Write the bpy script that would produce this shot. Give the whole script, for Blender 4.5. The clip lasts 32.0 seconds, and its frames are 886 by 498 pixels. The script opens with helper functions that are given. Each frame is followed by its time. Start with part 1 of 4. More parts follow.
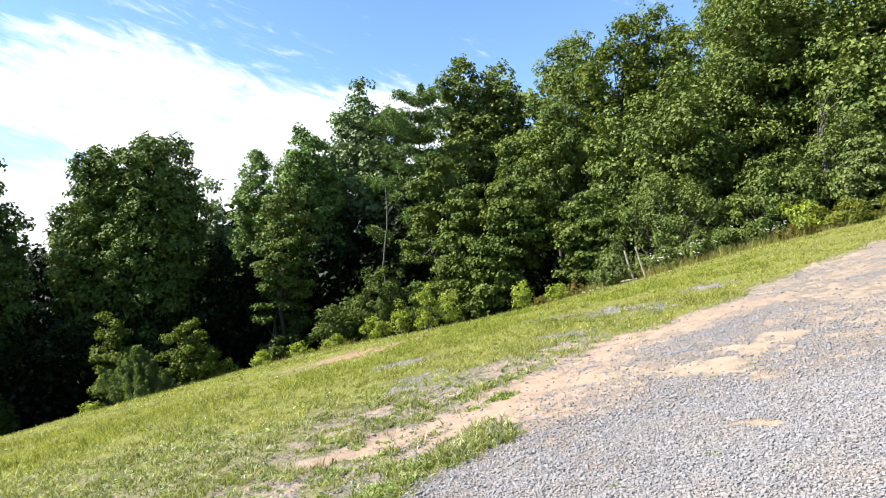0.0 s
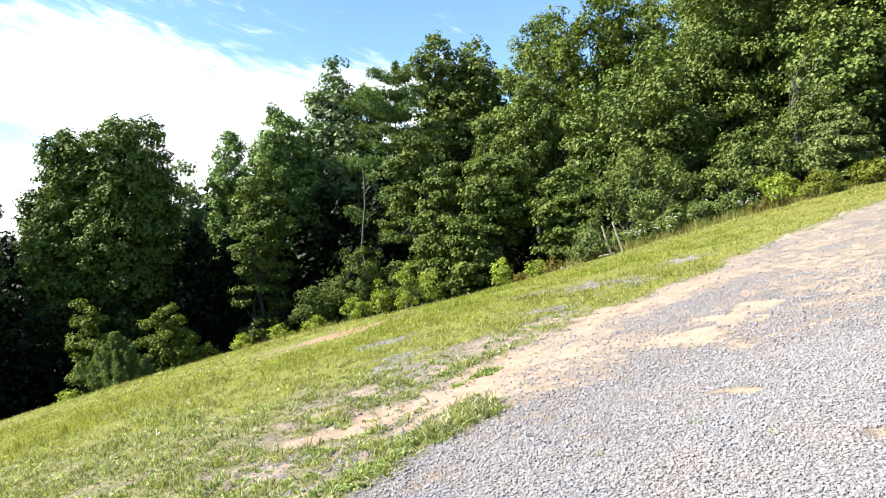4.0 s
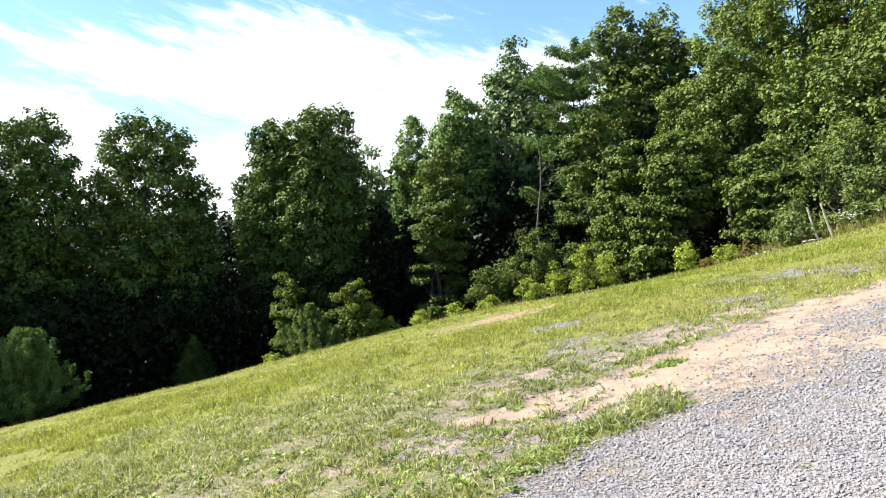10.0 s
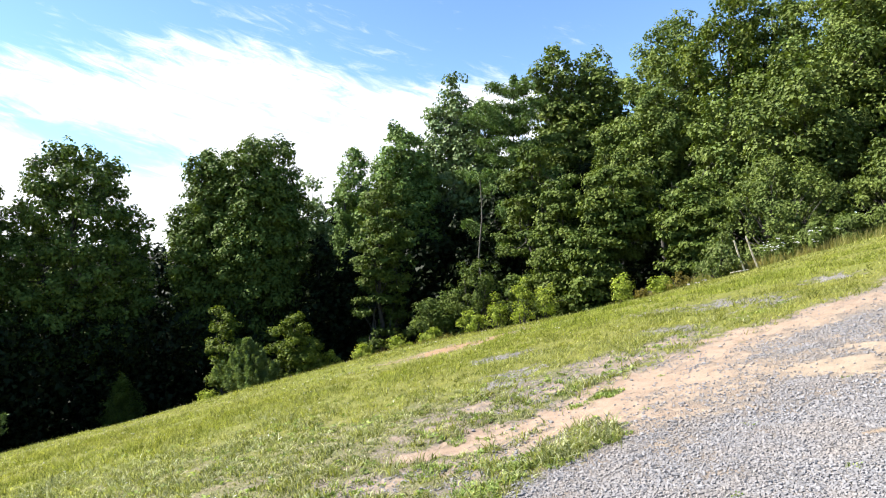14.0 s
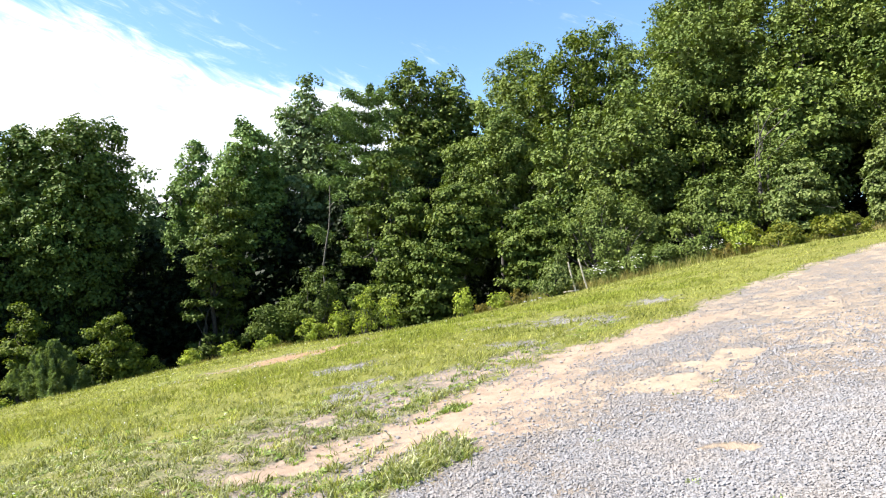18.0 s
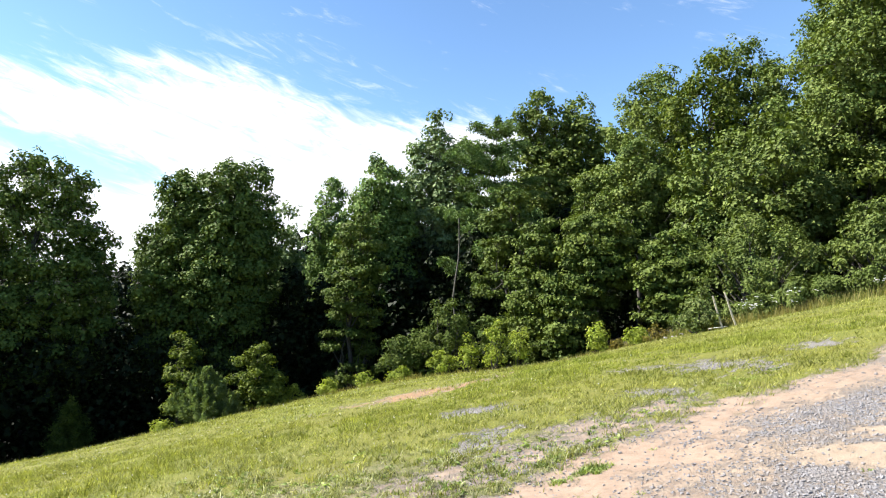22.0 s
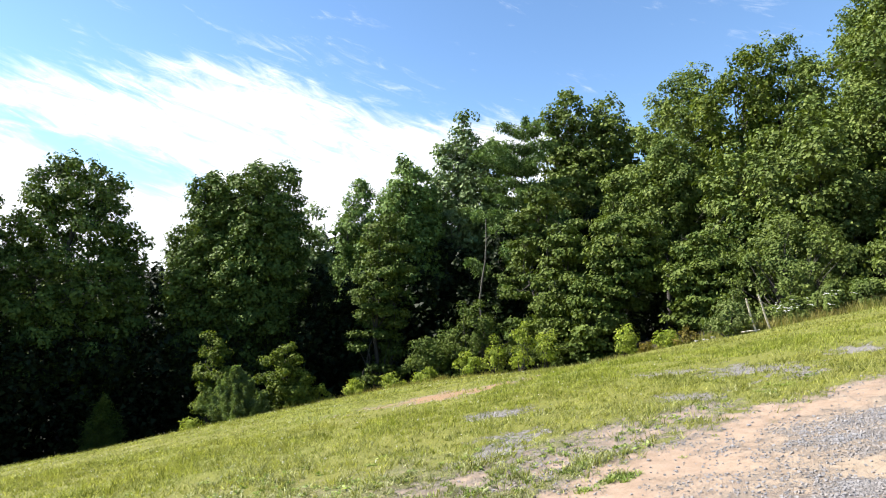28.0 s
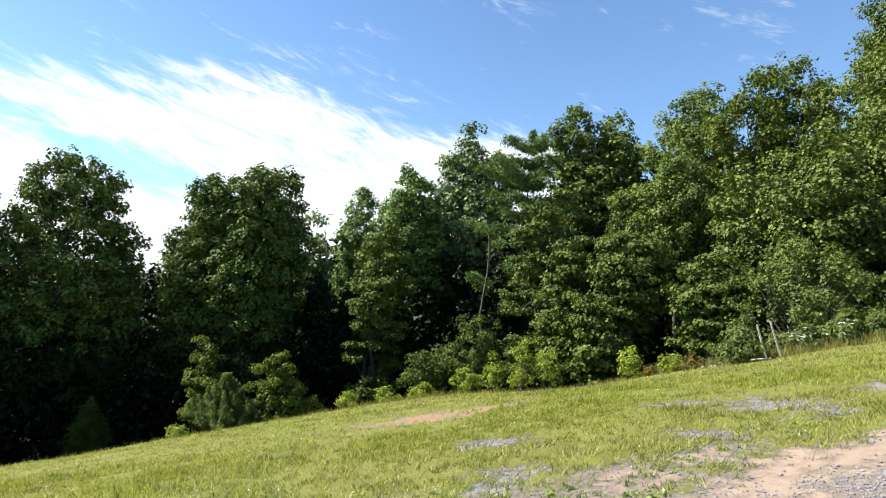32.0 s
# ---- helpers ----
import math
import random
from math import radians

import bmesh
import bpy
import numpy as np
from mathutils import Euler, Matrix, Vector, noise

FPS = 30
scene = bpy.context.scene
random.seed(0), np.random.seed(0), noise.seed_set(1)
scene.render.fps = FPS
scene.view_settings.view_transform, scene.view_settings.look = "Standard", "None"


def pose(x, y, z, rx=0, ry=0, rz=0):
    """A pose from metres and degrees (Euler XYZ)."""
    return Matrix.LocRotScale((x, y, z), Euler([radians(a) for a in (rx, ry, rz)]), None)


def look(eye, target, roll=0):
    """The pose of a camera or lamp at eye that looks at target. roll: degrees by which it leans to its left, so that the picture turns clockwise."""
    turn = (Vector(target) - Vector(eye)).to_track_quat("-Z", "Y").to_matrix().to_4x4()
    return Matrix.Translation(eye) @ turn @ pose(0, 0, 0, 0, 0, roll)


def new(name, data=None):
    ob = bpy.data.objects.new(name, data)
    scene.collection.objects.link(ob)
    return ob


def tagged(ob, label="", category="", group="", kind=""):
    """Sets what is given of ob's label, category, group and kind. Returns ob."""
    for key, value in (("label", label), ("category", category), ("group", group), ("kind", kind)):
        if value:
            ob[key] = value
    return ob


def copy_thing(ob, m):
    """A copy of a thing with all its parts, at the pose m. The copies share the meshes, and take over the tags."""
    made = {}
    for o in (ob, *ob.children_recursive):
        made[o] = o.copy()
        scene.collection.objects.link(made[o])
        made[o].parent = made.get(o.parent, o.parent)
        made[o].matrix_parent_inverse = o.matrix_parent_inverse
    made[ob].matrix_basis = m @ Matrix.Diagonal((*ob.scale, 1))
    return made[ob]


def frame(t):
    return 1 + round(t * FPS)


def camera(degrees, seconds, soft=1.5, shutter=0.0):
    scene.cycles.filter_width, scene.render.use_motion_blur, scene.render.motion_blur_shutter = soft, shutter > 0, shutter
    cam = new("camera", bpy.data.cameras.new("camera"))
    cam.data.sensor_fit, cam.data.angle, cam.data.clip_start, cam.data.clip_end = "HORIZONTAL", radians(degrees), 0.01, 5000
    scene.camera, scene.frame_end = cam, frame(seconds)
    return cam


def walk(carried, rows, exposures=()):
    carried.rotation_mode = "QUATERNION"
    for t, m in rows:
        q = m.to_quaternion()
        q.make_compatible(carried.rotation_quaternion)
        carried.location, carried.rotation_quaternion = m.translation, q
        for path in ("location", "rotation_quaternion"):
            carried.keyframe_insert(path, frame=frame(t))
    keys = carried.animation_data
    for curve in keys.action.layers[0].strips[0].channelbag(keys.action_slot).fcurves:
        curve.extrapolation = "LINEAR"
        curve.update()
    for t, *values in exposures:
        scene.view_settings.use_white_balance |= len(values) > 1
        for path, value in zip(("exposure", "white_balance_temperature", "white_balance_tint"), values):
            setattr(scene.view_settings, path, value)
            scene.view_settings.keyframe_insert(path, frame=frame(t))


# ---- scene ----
cam = camera(68.8, 32.0, soft=1.1)
# seconds, place in metres, tilt, lean and turn in degrees
PATH = [
    (0.0, -0.000, 0.000, 1.500, 90.000, -0.000, 0.000),
    (0.5, -0.032, 0.035, 1.500, 88.529, 0.487, 2.076),
    (1.0, -0.045, 0.018, 1.502, 88.299, 0.007, 0.229),
    (1.5, -0.045, 0.020, 1.495, 88.648, 0.172, -1.262),
    (2.0, -0.049, 0.006, 1.502, 88.523, 0.372, -1.340),
    (2.5, -0.044, 0.013, 1.505, 88.733, 0.783, -1.715),
    (3.0, -0.046, -0.004, 1.505, 88.986, 0.584, -2.084),
    (3.5, -0.037, -0.005, 1.494, 88.558, 0.801, -2.064),
    (4.0, -0.036, -0.009, 1.497, 88.105, 1.191, -1.946),
    (4.5, -0.034, 0.003, 1.506, 89.026, 0.991, -0.224),
    (6.5, -0.044, 0.012, 1.497, 88.639, -0.109, -1.257),
    (7.0, -0.050, 0.005, 1.501, 88.356, 0.096, -1.219),
    (7.5, -0.071, -0.014, 1.506, 89.155, 0.677, -0.798),
    (8.0, -0.088, -0.001, 1.494, 89.207, 0.695, -2.497),
    (8.5, -0.115, -0.011, 1.488, 89.554, 1.492, -3.385),
    (9.0, -0.143, 0.012, 1.471, 86.910, 0.420, -0.216),
    (9.5, -0.093, 0.099, 1.486, 87.690, -0.667, 7.984),
    (10.0, -0.052, 0.125, 1.481, 86.753, 0.966, 13.477),
    (10.5, -0.050, 0.121, 1.474, 86.135, 0.715, 11.393),
    (11.0, -0.039, 0.150, 1.472, 87.109, 0.719, 10.564),
    (11.5, -0.041, 0.130, 1.489, 88.500, 0.790, 10.858),
    (12.0, -0.035, 0.136, 1.483, 88.474, 0.845, 10.087),
    (12.5, -0.029, 0.128, 1.488, 88.940, -0.003, 8.927),
    (13.0, -0.035, 0.127, 1.489, 89.461, 0.003, 8.537),
    (13.5, -0.033, 0.152, 1.485, 89.680, 0.690, 8.702),
    (14.0, -0.031, 0.148, 1.492, 89.488, 0.911, 8.389),
    (14.5, -0.033, 0.160, 1.486, 89.485, 1.409, 8.613),
    (16.5, -0.016, 0.203, 1.454, 87.055, 0.452, 9.340),
    (17.0, -0.075, 0.285, 1.449, 88.164, -0.653, 2.896),
    (17.5, -0.144, 0.376, 1.457, 89.906, -1.438, -3.839),
    (18.0, -0.151, 0.456, 1.450, 90.587, -2.648, -5.304),
    (18.5, -0.121, 0.599, 1.482, 92.940, -4.072, -1.919),
    (19.0, -0.060, 0.676, 1.471, 90.387, -2.549, -0.220),
    (19.5, -0.080, 0.755, 1.482, 90.312, -2.947, -4.679),
    (20.0, -0.131, 0.829, 1.460, 87.515, -3.471, -11.639),
    (20.5, -0.142, 0.861, 1.492, 88.316, -2.913, -10.795),
    (21.0, -0.129, 0.847, 1.509, 89.586, -2.667, -3.933),
    (21.5, -0.129, 0.814, 1.531, 89.342, -0.152, -0.065),
    (22.0, -0.163, 0.830, 1.591, 92.697, -2.516, 6.113),
    (22.5, -0.137, 0.856, 1.589, 94.840, -4.902, 6.350),
    (23.0, -0.134, 0.850, 1.603, 93.966, -3.898, 3.387),
    (23.5, -0.133, 0.843, 1.603, 93.018, -4.093, 4.724),
    (24.0, -0.142, 0.853, 1.605, 94.329, -4.896, 7.316),
    (24.5, -0.144, 0.803, 1.618, 94.913, -4.631, 7.934),
    (25.0, -0.152, 0.819, 1.598, 93.406, -4.815, 9.589),
    (25.5, -0.128, 0.810, 1.612, 93.397, -3.748, 9.576),
    (27.5, -0.099, 0.880, 1.596, 92.530, -1.910, 8.889),
    (28.0, -0.132, 0.978, 1.587, 92.695, -2.727, 8.534),
    (28.5, -0.176, 1.122, 1.575, 94.411, -3.664, 4.598),
    (29.0, -0.234, 1.209, 1.566, 91.966, -3.169, 8.572),
    (29.5, -0.236, 1.299, 1.586, 93.393, -3.268, 13.744),
    (30.0, -0.247, 1.400, 1.588, 91.259, -1.998, 14.946),
    (30.5, -0.281, 1.576, 1.612, 96.435, -2.568, 4.892),
    (31.0, -0.301, 1.691, 1.594, 94.894, -2.650, 0.525),
    (31.5, -0.245, 1.782, 1.607, 96.260, -4.731, 5.439),
    (32.0, -0.163, 1.875, 1.593, 93.831, -4.968, 8.696),
]
# seconds, stops
EXPOSURE = [(0, 1.77), (3, 1.98), (4.5, 1.95), (8, 1.96), (9, 2.06), (9.6, 1.98), (11, 1.78), (17, 1.76), (18, 1.92), (19, 1.84), (20, 1.92), (21.3, 1.86), (22.3, 1.70), (24, 1.66), (28, 1.66), (29, 1.68), (30, 1.58), (32, 1.56)]
walk(cam, [(t, pose(x, y, z, a, b, c)) for t, x, y, z, a, b, c in PATH], EXPOSURE)

# ---- world, sun, exposure ----
SUN_AZ, SUN_EL = 91.0, 45.0  # degrees to the left of the first view, degrees above the horizon

world = bpy.data.worlds.new("sky")
scene.world = world
world.use_nodes = True


class Nodes:
    """A short way to write node trees."""

    def __init__(self, tree):
        self.t = tree
        tree.nodes.clear()

    def add(self, kind, inputs=None, **props):
        n = self.t.nodes.new(kind)
        for k, v in props.items():
            setattr(n, k, v)
        for k, v in (inputs or {}).items():
            s = n.inputs[k]
            if isinstance(v, bpy.types.NodeSocket):
                self.t.links.new(v, s)
            else:
                s.default_value = v
        return n

    def math(self, op, a, b=0.0, c=0.0, clamp=False):
        n = self.add("ShaderNodeMath", {0: a, 1: b, 2: c}, operation=op, use_clamp=clamp)
        return n.outputs[0]

    def mix(self, fac, a, b, blend="MIX"):
        n = self.add("ShaderNodeMix", {0: fac, 6: a, 7: b}, data_type="RGBA", blend_type=blend)
        return n.outputs[2]

    def ramp(self, fac, lo, hi, a=0.0, b=1.0):
        n = self.add("ShaderNodeMapRange", {0: fac, 1: lo, 2: hi, 3: a, 4: b}, interpolation_type="SMOOTHSTEP")
        return n.outputs[0]

    def noise(self, vec, scale, detail=3.0, rough=0.55, distort=0.0):
        return self.add("ShaderNodeTexNoise", {"Vector": vec, "Scale": scale, "Detail": detail, "Roughness": rough, "Distortion": distort}).outputs[0]


def rgb(r, g, b):
    return (r, g, b, 1.0)


n = Nodes(world.node_tree)
sky = n.add("ShaderNodeTexSky", sky_type="NISHITA", sun_disc=False, sun_elevation=radians(SUN_EL), sun_rotation=radians(-SUN_AZ), altitude=600, air_density=1.0, dust_density=0.3, ozone_density=1.6)
way = n.add("ShaderNodeTexCoord").outputs["Generated"]
sep = n.add("ShaderNodeSeparateXYZ", {0: way})
left = n.math("ARCTAN2", n.math("MULTIPLY", sep.outputs[0], -1.0), sep.outputs[1])
lift = n.math("ARCSINE", sep.outputs[2])
along = n.math("ADD", left, n.math("MULTIPLY", lift, 0.3))
across = n.math("SUBTRACT", lift, n.math("MULTIPLY", left, 0.3))
flat = n.add("ShaderNodeCombineXYZ", {0: along, 1: n.math("MULTIPLY", across, 4.2), 2: 0.0}).outputs[0]
wisp = n.noise(flat, 3.4, 8.0, 0.62, 0.5)
fine = n.noise(flat, 12.0, 6.0, 0.65, 0.8)
# a bank of thin cloud, highest ahead to the left, with a blue rift under it and open sky to the right
bump = n.ramp(n.math("ABSOLUTE", n.math("SUBTRACT", left, 0.46)), 0.0, 0.17, 0.045, 0.0)
edge = n.math("ADD", n.math("SUBTRACT", 0.252, n.math("MULTIPLY", n.math("MAXIMUM", n.math("SUBTRACT", left, 0.7), 0.0), 0.15)), bump)
body = n.math("MULTIPLY", n.ramp(n.math("SUBTRACT", edge, lift), -0.05, 0.06), n.ramp(left, -0.22, 0.08))
rift = n.math("ADD", n.math("MULTIPLY", n.math("MAXIMUM", n.math("SUBTRACT", left, 0.58), 0.0), 0.30), 0.124)
gap = n.math("MULTIPLY", n.ramp(n.math("ABSOLUTE", n.math("SUBTRACT", lift, rift)), 0.0, 0.05, 1.0, 0.0), n.ramp(left, 0.40, 0.62))
cover = n.math("ADD", n.math("MULTIPLY", body, 0.85), n.math("MULTIPLY", n.math("SUBTRACT", wisp, 0.5), 1.6))
cover = n.math("ADD", cover, n.math("MULTIPLY", n.math("SUBTRACT", fine, 0.5), 1.25))
cover = n.math("SUBTRACT", cover, n.math("MULTIPLY", gap, 0.80))
cloud = n.ramp(cover, 0.12, 0.95)
blue = n.mix(n.ramp(left, 0.15, -0.6), n.mix(1.0, sky.outputs[0], rgb(1.05, 1.24, 1.40), "MULTIPLY"), n.mix(1.0, sky.outputs[0], rgb(1.30, 1.50, 1.62), "MULTIPLY"))
white = n.mix(n.ramp(fine, 0.3, 0.7), rgb(7.0, 7.3, 7.6), rgb(9.5, 9.6, 9.7))
seen = n.mix(cloud, blue, white)
n.add("ShaderNodeOutputWorld", {0: n.add("ShaderNodeBackground", {0: seen, 1: 0.052}).outputs[0]})

lamp = bpy.data.lights.new("sun", "SUN")
lamp.energy, lamp.angle, lamp.color = 5.0, radians(0.53), (1.0, 0.957, 0.915)
sun = new("sun", lamp)
to_sun = Vector((-math.sin(radians(SUN_AZ)) * math.cos(radians(SUN_EL)), math.cos(radians(SUN_AZ)) * math.cos(radians(SUN_EL)), math.sin(radians(SUN_EL))))
sun.matrix_world = look(to_sun * 200, (0, 0, 0))

# ---- materials ----


def material(name):
    m = bpy.data.materials.new(name)
    m.use_nodes = True
    return m, Nodes(m.node_tree)


def leaf_material(name, dark, light, tip, glow=0.30, rough=0.55, hue_scale=0.55, spread=0.40, flecks=0.6):
    """Foliage: a diffuse leaf with a soft sheen that lets some light through, varied leaf by leaf and bough by bough."""
    m, n = material(name)
    geo = n.add("ShaderNodeNewGeometry")
    where = n.noise(geo.outputs["Position"], hue_scale, 3.0, 0.6)
    isle = geo.outputs["Random Per Island"]
    col = n.mix(n.ramp(where, 0.32, 0.68), dark, light)
    col = n.mix(n.math("MULTIPLY", n.math("POWER", isle, 2.2), flecks), col, tip)
    bough = n.ramp(n.noise(geo.outputs["Position"], hue_scale * 3.2, 2.0), 0.3, 0.7, -0.22, 0.28)
    tone = n.add("ShaderNodeHueSaturation", {0: 0.5, 1: 1.0, 2: n.math("ADD", n.math("ADD", n.math("MULTIPLY", isle, spread), bough), 1.0 - spread * 0.5), 4: col}).outputs[0]
    skin = n.add("ShaderNodeBsdfPrincipled", {"Base Color": tone, "Roughness": rough, "Specular IOR Level": 0.08})
    through_light = n.add("ShaderNodeBsdfTranslucent", {0: n.mix(1.0, tone, rgb(1.5, 1.6, 0.6), "MULTIPLY")})
    mix = n.add("ShaderNodeMixShader", {0: glow, 1: skin.outputs[0], 2: through_light.outputs[0]})
    n.add("ShaderNodeOutputMaterial", {0: mix.outputs[0]})
    return m


def bark_material(name, a, b):
    m, n = material(name)
    co = n.add("ShaderNodeNewGeometry").outputs["Position"]
    long = n.add("ShaderNodeVectorMath", {0: co, 1: (1.0, 1.0, 0.18)}, operation="MULTIPLY").outputs[0]
    k = n.noise(long, 22.0, 5.0, 0.65)
    col = n.mix(n.ramp(k, 0.3, 0.7), a, b)
    col = n.mix(n.ramp(n.noise(co, 1.7, 3.0), 0.5, 0.75, 0.0, 0.5), col, rgb(0.1, 0.112, 0.0823))
    bump = n.add("ShaderNodeBump", {"Strength": 0.7, "Distance": 0.03, "Height": k})
    s = n.add("ShaderNodeBsdfPrincipled", {"Base Color": col, "Roughness": 0.9, "Normal": bump.outputs[0]})
    n.add("ShaderNodeOutputMaterial", {0: s.outputs[0]})
    return m


LEAF = {
    "oak": leaf_material("oak_leaf", rgb(0.0623, 0.111, 0.028), rgb(0.122, 0.186, 0.0468), rgb(0.261, 0.303, 0.0926), 0.1, spread=0.3, flecks=0.3),
    # left front trees: sun and shade on their crowns put into the leaf colour
    "left_light": leaf_material("left_light_leaf", rgb(0.0446, 0.0767, 0.0164), rgb(0.0868, 0.125, 0.0268), rgb(0.178, 0.206, 0.0561), 0.08, spread=0.3, flecks=0.3),
    "poplar": leaf_material("poplar_leaf", rgb(0.0546, 0.088, 0.0192), rgb(0.113, 0.148, 0.0324), rgb(0.226, 0.238, 0.0745), 0.14, spread=0.3, flecks=0.3),
    # near-black leaf: the deep shade of the wood is painted into the colour
    "shade": leaf_material("painted_shade_leaf", rgb(0.006, 0.0108, 0.003), rgb(0.012, 0.0192, 0.0054), rgb(0.021, 0.0288, 0.0096), 0.05),
    "grey": leaf_material("grey_leaf", rgb(0.0717, 0.114, 0.0441), rgb(0.134, 0.181, 0.0727), rgb(0.27, 0.317, 0.158), 0.1, spread=0.3, flecks=0.3),
    "yellow": leaf_material("yellowing_leaf", rgb(0.0456, 0.0752, 0.012), rgb(0.0923, 0.122, 0.0188), rgb(0.147, 0.159, 0.0291), 0.16),
    "locust": leaf_material("locust_leaf", rgb(0.0439, 0.0722, 0.0134), rgb(0.0825, 0.109, 0.0208), rgb(0.138, 0.156, 0.0364), 0.12, spread=0.3, flecks=0.3),
    "vine": leaf_material("vine_leaf", rgb(0.0612, 0.0903, 0.0201), rgb(0.105, 0.136, 0.031), rgb(0.195, 0.215, 0.0727), 0.16, spread=0.3, flecks=0.3),
    "fresh": leaf_material("light_leaf", rgb(0.0679, 0.0994, 0.024), rgb(0.108, 0.137, 0.0367), rgb(0.199, 0.215, 0.0875), 0.22),
    "spray": leaf_material("spray_leaf", rgb(0.0502, 0.0791, 0.0119), rgb(0.0891, 0.116, 0.017), rgb(0.164, 0.188, 0.034), 0.22),
    "bright": leaf_material("young_leaf", rgb(0.141, 0.191, 0.0265), rgb(0.204, 0.248, 0.0383), rgb(0.295, 0.307, 0.066), 0.32),
    "golden": leaf_material("goldenrod_leaf", rgb(0.0713, 0.0986, 0.0181), rgb(0.115, 0.129, 0.0217), rgb(0.197, 0.176, 0.0301), 0.3),
    "rust": leaf_material("rusty_weed", rgb(0.0914, 0.0914, 0.0211), rgb(0.14, 0.11, 0.0271), rgb(0.201, 0.14, 0.0361), 0.3),
    "needle": leaf_material("pine_needle", rgb(0.067, 0.118, 0.0318), rgb(0.122, 0.179, 0.0489), rgb(0.179, 0.232, 0.0855), 0.1, 0.5),
    "cedar": leaf_material("cedar_needle", rgb(0.099, 0.142, 0.0492), rgb(0.138, 0.182, 0.067), rgb(0.191, 0.223, 0.099), 0.25, 0.6),
}
BARK = bark_material("grey_bark", rgb(0.021, 0.0172, 0.0138), rgb(0.0612, 0.0535, 0.0439))
PALE = bark_material("pale_bark", rgb(0.1, 0.0848, 0.0706), rgb(0.212, 0.194, 0.165))
WOOD = bark_material("weathered_wood", rgb(0.369, 0.32, 0.229), rgb(0.581, 0.513, 0.383))

# ---- terrain ----


def height(x, y):
    """The hillside: it rises to the right, falls away to the left and rolls over ahead."""
    x, y = np.asarray(x, float), np.asarray(y, float)
    s = np.minimum(1.0, 60.0 / np.maximum(np.hypot(x, y), 1e-6))
    x, y = x * s, y * s
    dip = 0.30 * np.exp(-(((x - 7) / 7) ** 2 + ((y - 28) / 8) ** 2))
    fall = 0.17 * np.exp(-(((x + 12.5) / 7) ** 2 + ((y - 16) / 8) ** 2))
    swale = 0.75 * np.exp(-(((x - 1.5) / 4.5) ** 2 + ((y - 37) / 12) ** 2))
    return -0.081 - fall - swale + 0.189 * x - 0.0042 * y - 0.00038 * x * x + 0.00236 * x * y - 0.00167 * y * y - dip - 0.48 * np.exp(-(((x + 25) / 10) ** 2 + ((y - 27) / 10) ** 2))


def hash01(ix, iy, k):
    h = (ix.astype(np.int64) * 374761393 + iy.astype(np.int64) * 668265263 + k * 1442695041) & 0x7FFFFFFF
    h = ((h ^ (h >> 13)) * 1274126177) & 0x7FFFFFFF
    return ((h ^ (h >> 16)) & 0xFFFF) / 65535.0


def value_noise(x, y, k=0):
    ix, iy = np.floor(x), np.floor(y)
    fx, fy = x - ix, y - iy
    fx, fy = fx * fx * (3 - 2 * fx), fy * fy * (3 - 2 * fy)
    a, b, c, d = hash01(ix, iy, k), hash01(ix + 1, iy, k), hash01(ix, iy + 1, k), hash01(ix + 1, iy + 1, k)
    return a + (b - a) * fx + (c - a) * fy + (a - b - c + d) * fx * fy


def fbm(x, y, scale, k=0, octaves=4):
    v, amp, tot = 0.0, 1.0, 0.0
    for o in range(octaves):
        v = v + amp * value_noise(x * scale * 2**o + 17.3 * o, y * scale * 2**o - 9.1 * o, k + o)
        tot += amp
        amp *= 0.55
    return v / tot


def step(v, lo, hi):
    t = np.clip((v - lo) / (hi - lo), 0, 1)
    return t * t * (3 - 2 * t)


def spot(x, y, cx, cy, a, b, turn):
    """1 inside an ellipse, falling to 0 outside it."""
    c, s = math.cos(radians(turn)), math.sin(radians(turn))
    u, v = (x - cx) * c + (y - cy) * s, -(x - cx) * s + (y - cy) * c
    return 1.0 - np.hypot(u / a, v / b)


ROAD_X = [-40.0, -3.0, -0.75, -0.15, 0.3, 0.60, 0.64, 1.45, 2.25, 3.0, 4.45, 5.8, 7.75, 9.6, 13.1, 17.5, 60.0]
ROAD_Y = [-20.0, 1.2, 3.9, 4.6, 5.1, 5.50, 7.2, 8.6, 9.0, 9.15, 10.4, 11.7, 13.15, 14.5, 16.7, 18.0, 30.0]


def most(x, y, spots):
    return np.maximum.reduce([spot(x, y, *s) for s in spots])


